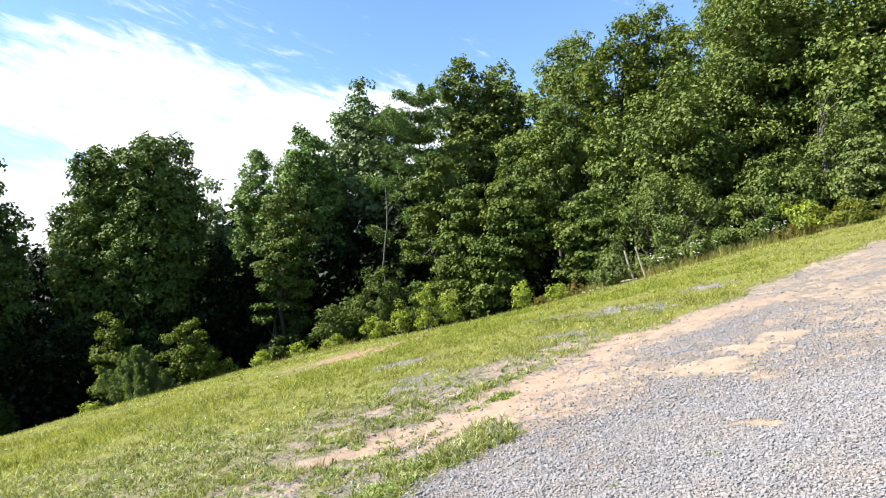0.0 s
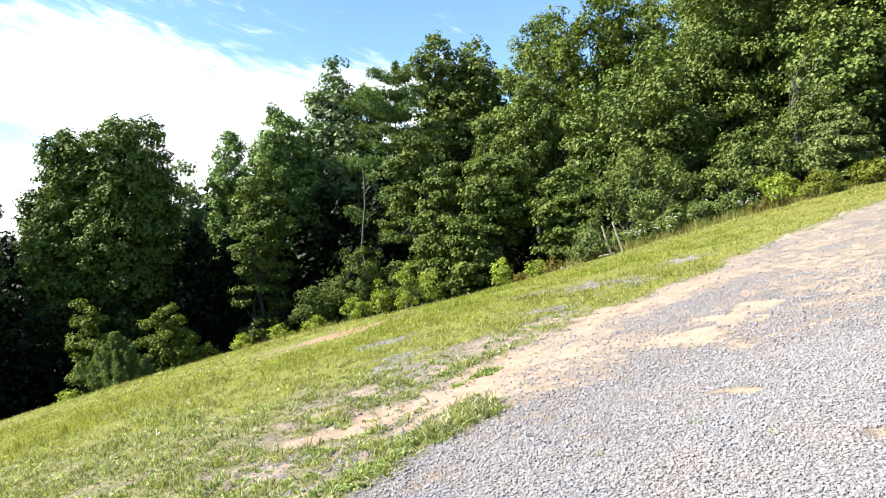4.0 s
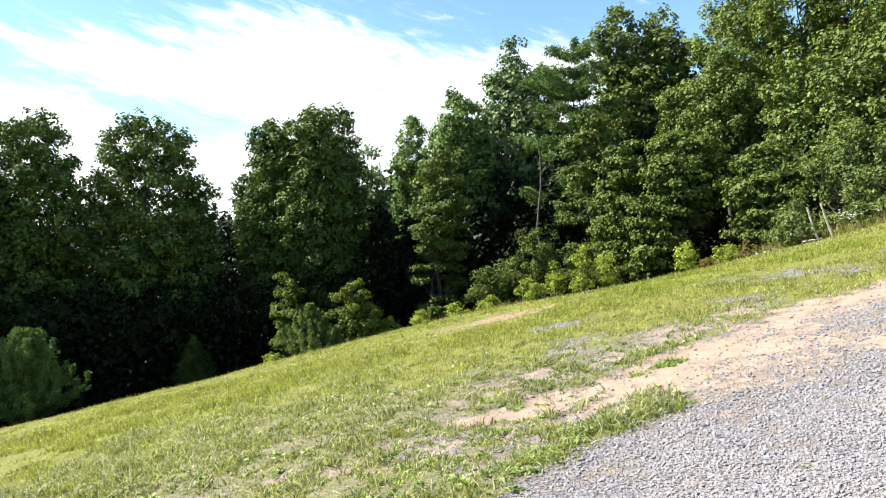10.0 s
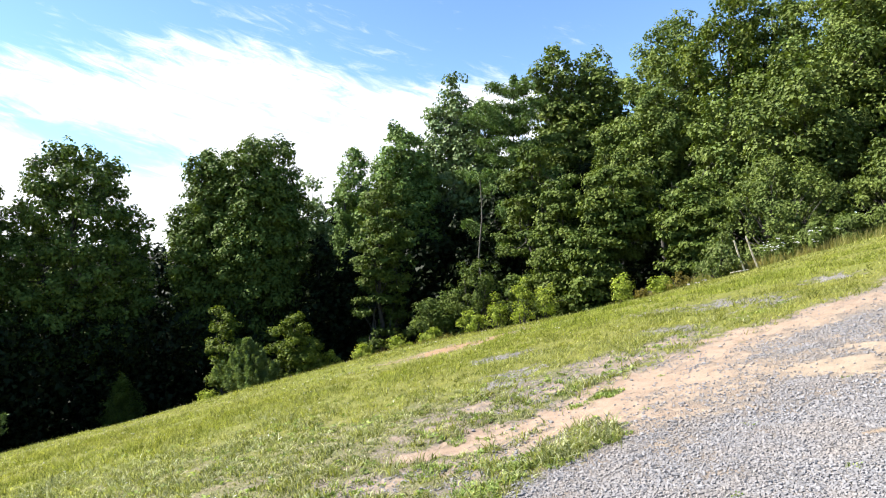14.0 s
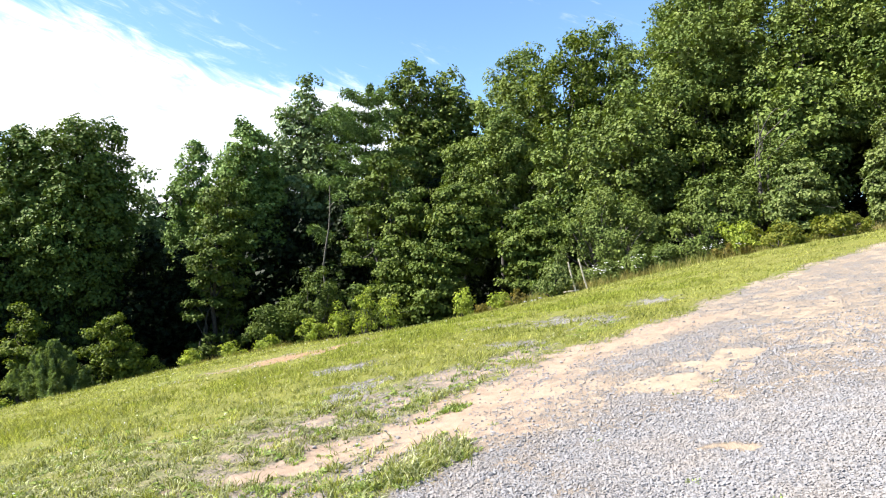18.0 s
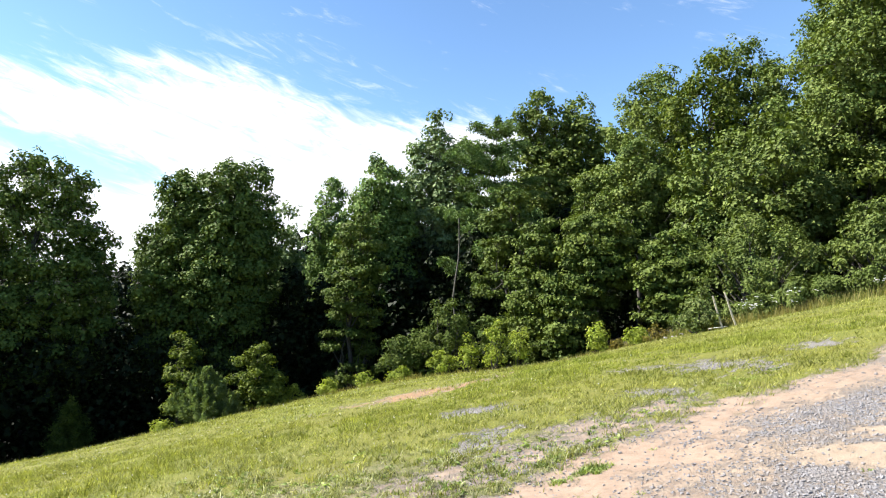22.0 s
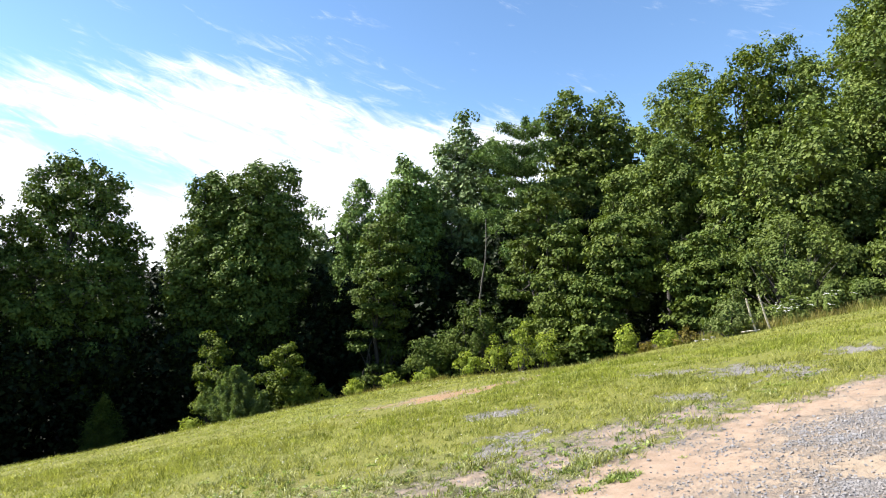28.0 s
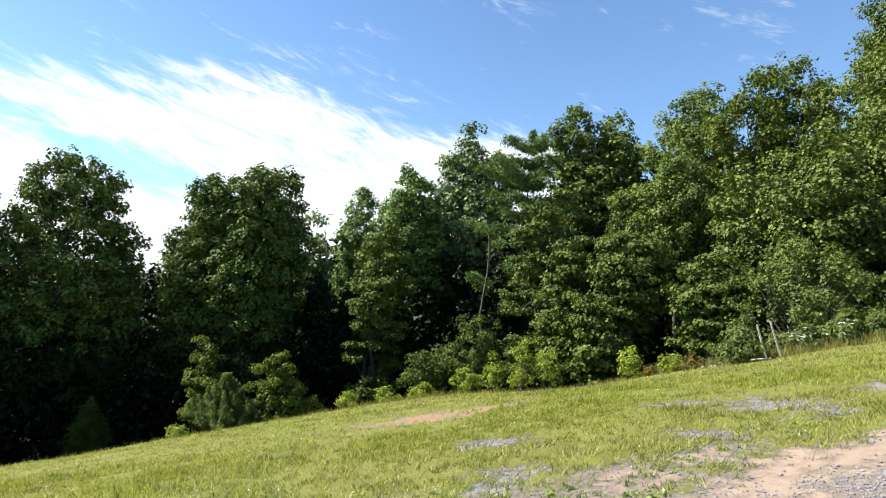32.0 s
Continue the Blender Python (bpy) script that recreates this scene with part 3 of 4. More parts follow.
def broadleaf(name, x, y, tall, wide, seed, leaf_kind, label, category="tree", low=0.15, boughs=34, heap=1.2, clumps=9, per=28, leaf=0.33, clump=0.44, layer=0.95, bark=BARK, lobes=None, open_=0.0, twigs=3, shape=3.2, group="woodland trees"):
    """A forest tree: tapered trunk, limbs that fork, and a crown of leaf clumps hung on the forks.
    lobes: separate tops, as offsets and height by shares of the crown, and their girth."""
    r = np.random.default_rng(seed)
    z = float(on_ground(x, y)[0]) - 0.05
    root = tagged(new(name), label, category, group)
    root.location = (x, y, z)
    lean = r.normal(size=2) * tall * 0.02
    top = np.array([lean[0], lean[1], tall * 0.93])
    spine = bent(r, (0, 0, 0), top, 9, 0.015)
    girth = 0.011 * tall + 0.06
    rad = girth * (1 - np.linspace(0, 1, 9) * 0.88)
    rad[0] *= 1.35
    v, f = tube(spine, rad, 8)
    trunk = part("trunk", mesh_object("trunk", v, f, bark, True), root)
    lobes = lobes or [(r.uniform(-0.5, 0.5), r.uniform(-0.45, 0.45), r.uniform(0.76, 0.95), r.uniform(0.45, 0.62)) for _ in range(4)] + [(0, 0, 1.0, 0.68)]
    # boughs fill a crown whose outline is the union of the lobes; each carries a heap of leaf clumps
    heads, tries = [], 0
    while len(heads) < boughs and tries < 90:
        tries += 1
        u = r.uniform(-1, 1, (300, 3))
        h = low + (1 - low) * (u[:, 2] + 1) / 2
        ok = np.zeros(300, bool)
        for lx, ly, lt, lr in lobes:
            q = np.clip((h - low) / (lt - low), 0, 1.2)
            prof = np.where(q < 1, np.sqrt(np.clip(1 - (np.abs(q - 0.45) / 0.57) ** shape, 0, 1)), 0)
            rr = lr * prof
            dd = np.hypot(u[:, 0] - lx * np.clip(q * 1.3, 0, 1), u[:, 1] - ly * np.clip(q * 1.3, 0, 1))
            ok |= (dd < rr) & (dd > rr * 0.45 * (q < 0.75))
        for a, hh, good in zip(u, h, ok):
            p = np.array([a[0] * (wide - heap * 0.5), a[1] * (wide - heap * 0.5), hh * tall - heap * 0.25])
            if good and all(np.sum((p - o) ** 2) > (heap * (0.80 + open_)) ** 2 for o in heads):
                heads.append(p)
                if len(heads) >= boughs:
                    break
    heads = np.array(heads)
    k = np.repeat(np.arange(len(heads)), clumps)
    d = r.normal(size=(len(k), 3))
    d[:, 2] = np.abs(d[:, 2]) * 0.95 - 0.18
    d[:, :2] += heads[k][:, :2] / max(wide, 0.1) * 0.6
    d /= np.linalg.norm(d, axis=1, keepdims=True)
    scale = heap * r.uniform(0.75, 1.1, len(heads))[k] * r.uniform(0.45, 0.95, len(k))
    pts = heads[k] + d * scale[:, None] * np.array([1, 1, layer])
    # limbs run from the trunk to each pair or so of boughs
    turn = np.floor((np.arctan2(heads[:, 1], heads[:, 0]) / (2 * np.pi) + 0.5) * 3).astype(int) % 3
    key = turn + 3 * np.clip(((heads[:, 2] / tall - low) / (1 - low) * 3).astype(int), 0, 2)
    for g in range(9):
        mine = heads[key == g]
        if len(mine) < 1:
            continue
        mid = mine.mean(0)
        h0 = np.clip(mid[2] - np.hypot(mid[0], mid[1]) * 0.9 - 0.1 * tall, max(0.10, low * 0.8) * tall, 0.86 * tall)
        kk = h0 / (tall * 0.93) * 8
        i = int(min(kk, 7))
        start = spine[i] + (spine[i + 1] - spine[i]) * (kk - i)
        r0 = max(rad[i] * 0.5, 0.02)
        pieces = [tube(bent(r, start, mid, 5, 0.08), np.linspace(r0, r0 * 0.45, 5), 5)]
        for p in mine:
            pieces.append(tube(bent(r, start + (mid - start) * r.uniform(0.45, 1.0), p, 4, 0.08), np.linspace(r0 * 0.45, 0.015, 4), 4))
            for _ in range(twigs):
                pieces.append(tube(bent(r, p, p + r.normal(size=3) * heap * 0.5, 3, 0.1), np.linspace(0.018, 0.006, 3), 3))
        v, f = join(pieces)
        part("limb", mesh_object("limb", v, f, bark, True), trunk)
    sizes = clump * r.uniform(0.65, 1.3, len(pts))
    # large leaves added in the heart of each bough to block light, smaller ones round it
    v, f = join([leaves(r, pts, sizes, int(per * 0.56), leaf * 1.08, flat=min(1.0, layer + 0.1), slim=0.88, up=0.42, out=d, face=0.65, loose=0.42), leaves(r, heads, np.full(len(heads), heap * 0.40), 54, heap * 0.25, flat=layer, up=0.2, loose=0.8, plain=True)])
    part("crown", mesh_object("crown", v, f, LEAF[leaf_kind]), root)
    return root


def conifer(name, x, y, tall, wide, seed, leaf_kind, label, whorls=16, arms=7, low=0.1, tuft=0.34, per=26, power=0.8, droop=0.15, group="", category="tree", bark=BARK, ragged=0.25, shoots=False):
    """A conifer: straight trunk, whorls of arms that shorten to the top, needle tufts along each arm."""
    r = np.random.default_rng(seed)
    root = tagged(new(name), label, category, group)
    root.location = (x, y, float(on_ground(x, y)[0]) - 0.04)
    spine = bent(r, (0, 0, 0), (0.01 * tall, 0, tall * 0.97), 8, 0.008)
    v, f = tube(spine, np.linspace(0.009 * tall + 0.03, 0.012, 8), 7)
    trunk = part("trunk", mesh_object("trunk", v, f, bark, True), root)
    pieces, cs, ss, dirs = [], [], [], []
    for w in range(whorls):
        q = (w + r.uniform(-0.2, 0.2)) / whorls
        h = tall * (low + (0.97 - low) * q)
        reach = wide * max((1 - q) ** power, 0.05)
        for a in range(arms):
            ang = (a + r.uniform(-0.35, 0.35)) / arms * 2 * np.pi + w * 1.3
            ln = reach * r.uniform(1 - ragged * 1.6, 1 + ragged)
            end = np.array([math.cos(ang) * ln, math.sin(ang) * ln, h + ln * (0.28 - droop + 0.25 * q)])
            st = np.array([0.01 * h, 0, h - 0.06 * ln])
            p = bent(r, st, end, 4, 0.05)
            pieces.append(tube(p, np.linspace(0.012 + 0.012 * ln, 0.006, 4), 3))
            m = max(2, int(ln / (tuft * 0.75)) + 1)
            for s in np.linspace(0.3, 1.0, m):
                cs.append(st + (end - st) * s + r.normal(size=3) * tuft * 0.22)
                ss.append(tuft * r.uniform(0.7, 1.2) * (0.75 + 0.35 * s))
            if shoots:
                for k in (1.1, 1.7, 2.2):
                    cs.append(end + np.array([0.1 * math.cos(ang), 0.1 * math.sin(ang), 1.0]) * tuft * k)
                    ss.append(tuft * (0.62 - 0.2 * k))
    cs.append(np.array([0.01 * tall, 0, tall * 0.97]))
    ss.append(tuft * 0.7)
    for k in range(3):
        cs.append(np.array([0.01 * tall, 0, tall * 0.97 + tuft * 0.4 * k]))
        ss.append(tuft * (0.42 - 0.12 * k))
    v, f = join(pieces)
    part("limb", mesh_object("limb", v, f, bark, True), trunk, "whorled side branches")
    v, f = leaves(r, np.array(cs), np.array(ss), per, tuft * 0.62, flat=0.6, droop=0.0, slim=0.22, up=0.35)
    part("crown", mesh_object("crown", v, f, LEAF[leaf_kind]), root, "soft green needles")
    return root


def bush(name, x, y, tall, wide, seed, leaf_kind, label, category="bush", clumps=26, per=70, leaf=0.17, clump=0.42, group="", upright=0.0):
    """A shrub: stems that fan out from the ground and leaf clumps all over them."""
    r = np.random.default_rng(seed)
    root = tagged(new(name), label, category, group)
    root.location = (x, y, float(on_ground(x, y)[0]) - 0.03)
    u = r.normal(size=(clumps, 3))
    u /= np.linalg.norm(u, axis=1, keepdims=True)
    u *= (r.uniform(0.15, 1, clumps) ** 0.5)[:, None]
    swell = 1 + 0.35 * np.sin(np.arctan2(u[:, 1], u[:, 0]) * 3 + seed)
    pts = np.stack([u[:, 0] * wide * 0.85 * swell, u[:, 1] * wide * 0.8 * swell, (u[:, 2] * 0.5 + 0.5) ** (1 + upright) * tall * 0.92 + 0.04 * tall], 1)
    pts[:, 2] *= 1 - 0.35 * np.clip(np.hypot(pts[:, 0], pts[:, 1]) / wide, 0, 1) ** 2
    pieces = []
    for p in pts[: max(8, clumps // 2)]:
        pieces.append(tube(bent(r, (p[0] * 0.15, p[1] * 0.15, 0), p, 4, 0.1), np.linspace(0.02 + tall * 0.004, 0.006, 4), 4))
    v, f = join(pieces)
    part("stem", mesh_object("stem", v, f, BARK, True), root)
    away = pts - np.array([0, 0, tall * 0.35])
    away /= np.linalg.norm(away, axis=1, keepdims=True) + 1e-6
    v, f = leaves(r, pts, clump * r.uniform(0.65, 1.25, clumps), per, leaf, flat=0.85, up=0.4, out=away, face=0.6, loose=0.45)
    part("foliage", mesh_object("foliage", v, f, LEAF[leaf_kind]), root)
    return root

# ---- the wood ----
OAK = "tall broadleaf tree in full dark-green summer leaf at the field's edge"
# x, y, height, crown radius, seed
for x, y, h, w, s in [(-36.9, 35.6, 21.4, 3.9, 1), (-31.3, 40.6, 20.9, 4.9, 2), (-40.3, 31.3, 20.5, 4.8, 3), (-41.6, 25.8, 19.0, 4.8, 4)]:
    broadleaf("tree", x, y, h, w, s, "left_light", "domed broadleaf tree in dark-green leaf at the foot of the field", boughs=165, heap=1.2, clumps=13, per=32, leaf=0.2, clump=0.36, lobes=[(0, 0, 1.0, 1.0)], low=0.26, shape=2.2, open_=0.18)
ROUND = [(0, 0, 1.0, 0.74), (-0.45, 0.1, 0.87, 0.62), (0.45, -0.1, 0.85, 0.6), (0.0, -0.4, 0.8, 0.6)]
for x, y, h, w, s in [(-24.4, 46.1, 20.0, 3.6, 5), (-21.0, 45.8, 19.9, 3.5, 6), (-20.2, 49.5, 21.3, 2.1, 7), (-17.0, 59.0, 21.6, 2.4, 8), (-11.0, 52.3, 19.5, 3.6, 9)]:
    broadleaf("tree", x, y, h, w, s, "left_light" if x < -17.5 else "oak", OAK, boughs=165 if w > 2.9 else 80, heap=1.15, clumps=13, per=34, leaf=0.21, clump=0.38, low=0.22 if x < -15 else 0.12, shape=2.1, open_=0.08, lobes=ROUND)
broadleaf("tree", -19.6, 55.0, 19.2, 2.1, 10, "grey", "thin dark tree standing behind the others", boughs=26, heap=1.1, clumps=12, per=24, leaf=0.25, low=0.3, shape=2.0)
for x, y, h, w, s, kind, lobes in [(-6.6, 56.0, 23.6, 4.2, 11, "grey", [(-0.18, 0, 1.0, 0.44), (-0.58, 0.1, 0.91, 0.40), (0.3, 0.2, 0.94, 0.40), (0.66, -0.1, 0.90, 0.36), (0, 0, 0.84, 0.9)]),
                                   (3.2, 58.3, 24.0, 4.3, 12, "poplar", [(-0.42, 0, 1.0, 0.56), (0.42, 0.1, 0.99, 0.54), (0.66, -0.2, 0.91, 0.4), (0.0, 0.2, 0.86, 0.95)])]:
    broadleaf("tree", x, y, h, w, s, kind, "tall thin-crowned tree with sky gaps between its boughs", boughs=270 if x < 0 else 230, heap=1.25, clumps=12, per=25, leaf=0.25, clump=0.38, low=0.12 if x < 0 else 0.3, open_=0.0, bark=PALE, shape=2.2, lobes=lobes)
for x, y, h, w, s in [(10.2, 49.8, 20.2, 3.9, 13), (15.2, 46.3, 18.0, 3.6, 14), (18.6, 39.2, 19.2, 4.4, 15), (18.4, 37.4, 16.5, 4.3, 18), (22.3, 33.9, 18.0, 4.4, 19), (24.7, 29.6, 17.0, 4.2, 20), (26.8, 26.2, 16.5, 4.3, 21), (28.6, 22.5, 15.5, 4.5, 22)]:
    broadleaf("tree", x, y, h, w, s, "poplar", "tall broadleaf tree with sunlit green leaves on the upper slope", boughs=78, heap=1.6, clumps=18, per=46 if y > 42 else 56, clump=0.42, low=0.1 if s < 19 else 0.22, leaf=0.17 if y > 42 else 0.145, shape=2.2, open_=0.12)
for x, y, h, w, s in [(14.4, 38.1, 11.6, 3.4, 16), (11.0, 39.1, 9.6, 3.0, 17), (8.0, 44.0, 12.5, 3.2, 23), (6.0, 48.5, 12.6, 3.0, 24), (13.0, 34.5, 8.5, 2.8, 25), (20.0, 30.5, 8.5, 2.6, 26)]:
    broadleaf("tree", x, y, h, w, s, "vine" if s == 25 else "poplar", "leafy tree hung with vines on the edge of the wood", boughs=52, heap=1.15, clumps=12, low=0.42 if s in (23, 24) else 0.03, leaf=0.18, per=42, clump=0.36, open_=0.08)
broadleaf("tree", 12.1, 44.3, 17.4, 3.6, 30, "yellow", "broadleaf tree with leaves starting to turn yellow", boughs=44, heap=1.4, clumps=13, low=0.1, per=42, leaf=0.19)
conifer("pine_tree", -2.0, 52.5, 20.5, 4.4, 31, "needle", "tall ragged white pine among the broadleaf trees", whorls=15, arms=7, low=0.2, tuft=0.55, per=64, power=0.38, ragged=0.5, group="woodland trees")
for x, y, h, w, s in [(-10.7, 44.0, 12.4, 2.7, 40), (4.4, 37.5, 7.6, 2.7, 41), (1.3, 38.8, 8.2, 2.1, 42), (8.0, 34.9, 5.0, 2.2, 43), (-0.1, 42.8, 11.8, 3.2, 44), (2.8, 36.6, 4.5, 1.8, 45)]:
    broadleaf("locust_tree", x, y, h, w, s, "locust", "young locust tree with flat feathery sprays of leaves", boughs=52, heap=0.95, clumps=12, per=46, leaf=0.17, clump=0.38, layer=0.5, low=0.35 if s == 41 else 0.05, bark=PALE if s == 41 else BARK, group="edge trees")
VINE = "tall shrub smothered in pale-green vines at the wood's edge"
for x, y, h, w, s in [(10.7, 30.9, 4.9, 3.1, 50), (14.6, 28.1, 4.0, 2.5, 51), (-4.1, 41.6, 5.3, 3.0, 52), (-6.3, 40.3, 3.3, 2.1, 53), (0.3, 40.8, 3.8, 2.6, 54), (17.4, 28.0, 5.0, 2.4, 55), (21.2, 24.6, 3.6, 1.8, 56)]:
    bush("shrub", x, y, h, w, s, "vine" if x > 5 else "locust", VINE if x > 5 else "dull olive-green shrub at the wood's edge", "shrub", clumps=130, per=70, leaf=0.15, clump=0.36, group="edge shrubs")
for x, y, h, w, s in [(16.4, 25.0, 3.2, 1.25, 60), (19.5, 23.8, 4.4, 1.0, 61), (20.6, 22.0, 2.9, 1.1, 62), (21.9, 19.6, 2.8, 1.4, 63)]:
    broadleaf("young_tree", x, y, h, w, s, "fresh", "young tree with light-green leaves down to the grass", boughs=64, heap=0.46, clumps=11, per=54, leaf=0.105, clump=0.2, low=0.04, shape=1.35, layer=0.7, lobes=[(0, 0, 1.0, 1.0)], group="young trees")
for x, y, h, w, s in [(-1.0, 36.9, 2.9, 0.75, 70), (0.4, 36.7, 3.0, 0.75, 71), (-2.5, 39.0, 2.3, 1.0, 72), (-4.0, 38.6, 1.7, 1.0, 82), (3.9, 31.9, 1.7, 0.65, 73), (5.3, 30.0, 0.8, 0.5, 74), (13.9, 25.1, 1.7, 1.2, 76), (-12.3, 37.0, 1.3, 0.7, 77), (-10.6, 38.0, 1.2, 0.8, 78), (-18.2, 33.5, 0.9, 0.6, 79), (-8.6, 39.0, 1.1, 0.9, 80), (-6.5, 38.5, 1.2, 0.8, 81)]:
    bush("bush", x, y, h, w, s, "bright", "small bush of fresh yellow-green leaves at the field's edge", "bush", clumps=22, per=60, leaf=0.13, clump=0.3, group="edge bushes")
for x, y, h, w, s in [(14.9, 23.9, 1.0, 1.4, 90), (16.5, 22.7, 0.9, 1.4, 91), (18.2, 20.9, 0.9, 1.3, 92)]:
    bush("goldenrod", x, y, h, w, s, "golden", "low patch of yellow goldenrod along the grass", "wildflower", clumps=34, per=60, leaf=0.12, clump=0.26, group="goldenrod")
conifer("cedar_tree", -16.4, 34.7, 3.0, 1.75, 100, "cedar", "small pale-green cedar at the field's edge", whorls=14, arms=9, tuft=0.2, per=44, power=1.1, droop=0.02, shoots=True, group="")
conifer("pine_tree", -28.2, 26.5, 4.8, 2.2, 101, "needle", "young pine with soft grey-green needles at the field's edge", whorls=12, arms=8, tuft=0.28, per=44, power=0.8, droop=-0.3, shoots=True)
conifer("hemlock_tree", -24.8, 35.5, 3.4, 1.2, 102, "locust", "young hemlock in the shade of the wood", whorls=12, arms=7, tuft=0.3, per=30)
for x, y, h, w, s in [(-18.9, 36.8, 6.0, 1.35, 103), (-14.5, 36.7, 4.3, 1.9, 104), (-13.5, 36.6, 2.4, 1.3, 105)]:
    broadleaf("sapling", x, y, h, w, s, "spray", "young sapling with layered sprays of leaves", boughs=24, heap=0.6, clumps=11, per=48, leaf=0.12, clump=0.24, layer=0.75, low=0.04, shape=1.4, open_=0.15, group="saplings")
for x, y, h, w, s in [(5.9, 29.2, 0.8, 0.35, 110), (6.2, 29.0, 0.6, 0.3, 111), (13.3, 24.9, 0.7, 0.4, 112), (13.9, 24.4, 0.6, 0.4, 113), (4.6, 30.6, 0.7, 0.35, 114)]:
    bush("weed", x, y, h, w, s, "rust", "rusty-orange weed clump at the field's edge", "weed", clumps=12, per=40, leaf=0.09, clump=0.14, group="rusty weeds", upright=0.5)
bush("bush", 6.85, 26.2, 1.9, 0.95, 75, "fresh", "round yellow-green bush beside the leaning stakes", "bush", clumps=50, per=70, leaf=0.11, clump=0.28)
for x, y, h, w, s in [(9.4, 27.0, 1.1, 0.8, 120), (10.5, 26.8, 1.3, 0.9, 121), (11.7, 26.4, 1.2, 0.9, 122), (12.8, 26.0, 1.3, 0.9, 123), (8.7, 27.6, 1.0, 0.7, 124)]:
    bush("bramble", x, y, h, w, s, "vine", "low tangle of green brambles behind the white flowers", "bush", clumps=40, per=60, leaf=0.11, clump=0.24, group="brambles")
# the rows behind: a few trees built once and set again and again, turned and scaled by their place
r = np.random.default_rng(7)
# those on the left take the near-black leaf, shade put into their colour
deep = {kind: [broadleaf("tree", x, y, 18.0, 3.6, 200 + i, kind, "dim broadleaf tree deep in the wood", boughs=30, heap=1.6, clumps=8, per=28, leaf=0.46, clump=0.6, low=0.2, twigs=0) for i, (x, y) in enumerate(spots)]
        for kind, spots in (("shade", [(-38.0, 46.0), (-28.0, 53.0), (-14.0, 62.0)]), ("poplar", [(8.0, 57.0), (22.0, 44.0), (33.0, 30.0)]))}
for az in np.arange(84, -72, -2.6):
    for d, size in ((r.uniform(64, 68), 0.95), (r.uniform(50, 54), 0.64)):
        if az < -26:
            d -= 8
        if az > 20 and size < 0.7:
            d, size = d + 7, 0.8
        # past the left end of the view: unseen trees added to shade the wood
        if az > 66:
            d -= 8
        x, y = -math.sin(radians(az)) * d, math.cos(radians(az)) * d
        size *= (1.0 if az > -8 else 0.95) * r.uniform(0.88, 1.05)
        if 28 < az < 32:
            size *= 0.8
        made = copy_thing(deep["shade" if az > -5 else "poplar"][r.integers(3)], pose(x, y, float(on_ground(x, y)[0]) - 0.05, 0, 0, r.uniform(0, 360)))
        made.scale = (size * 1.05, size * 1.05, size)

# an added leafy mass deeper in, shade put into its colour, that closes the wood against the sky behind it
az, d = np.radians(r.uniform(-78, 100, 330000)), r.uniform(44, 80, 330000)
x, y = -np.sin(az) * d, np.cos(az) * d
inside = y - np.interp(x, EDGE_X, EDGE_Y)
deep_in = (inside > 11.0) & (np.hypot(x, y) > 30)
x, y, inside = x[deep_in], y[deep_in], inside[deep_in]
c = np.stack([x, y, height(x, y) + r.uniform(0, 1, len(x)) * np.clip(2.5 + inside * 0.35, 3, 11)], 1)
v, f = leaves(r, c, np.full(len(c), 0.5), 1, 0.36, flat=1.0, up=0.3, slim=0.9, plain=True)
tagged(mesh_object("woodland", v, f, LEAF["shade"]), "added near-black leaf mass in the depth of the wood, shade put into its colour", "woodland", kind="stuff")

# ---- dead wood and stones at the wood's edge ----
DEAD = bark_material("dead_wood", rgb(0.0412, 0.0349, 0.0267), rgb(0.0991, 0.0865, 0.07))
r2 = np.random.default_rng(5)


def snag(x, y, tall, girth, name, label):
    root = tagged(new(name), label, "tree")
    root.location = (x, y, float(on_ground(x, y)[0]) - 0.05)
    spine = bent(r2, (0, 0, 0), (-0.03 * tall, 0, tall), 9, 0.015)
    v, f = tube(spine, np.linspace(girth, girth * 0.35, 9), 8)
    trunk = part("trunk", mesh_object("trunk", v, f, DEAD, True), root)
    for h in (4, 5, 6, 7):
        a = r2.uniform(0, 6.28)
        e = spine[h] + np.array([math.cos(a), math.sin(a) * 0.5, 0.7]) * r2.uniform(0.4, 0.9)
        v, f = tube(bent(r2, spine[h], e, 4, 0.1), np.linspace(girth * 0.35, 0.01, 4), 5)
        part("branch", mesh_object("branch", v, f, DEAD, True), trunk)


snag(-3.5, 43.6, 10.4, 0.10, "dead_tree", "thin pale dead trunk standing against the dark wood")
brush = tagged(new("dead_brush"), "tangle of bare brown dead branches among the leaves", "branches")
brush.location = (16.4, 27.0, float(on_ground(16.4, 27.0)[0]))
for i in range(10):
    a, up = r2.uniform(0, 6.28), r2.uniform(4.6, 6.2)
    st = np.array([r2.normal() * 0.3, 1.0 + r2.normal() * 0.2, up - 1.2])
    e = np.array([math.cos(a) * r2.uniform(0.5, 1.1), math.sin(a) * 0.5, up])
    v, f = tube(bent(r2, st, e, 5, 0.12), np.linspace(0.03, 0.008, 5), 5)
    part("branch", mesh_object("branch", v, f, DEAD, True), brush)
v, f = tube(bent(r2, (0, 1.0, 0), (0.1, 1.0, 5.0), 6, 0.02), np.linspace(0.10, 0.03, 6), 7)
part("trunk", mesh_object("trunk", v, f, DEAD, True), brush)

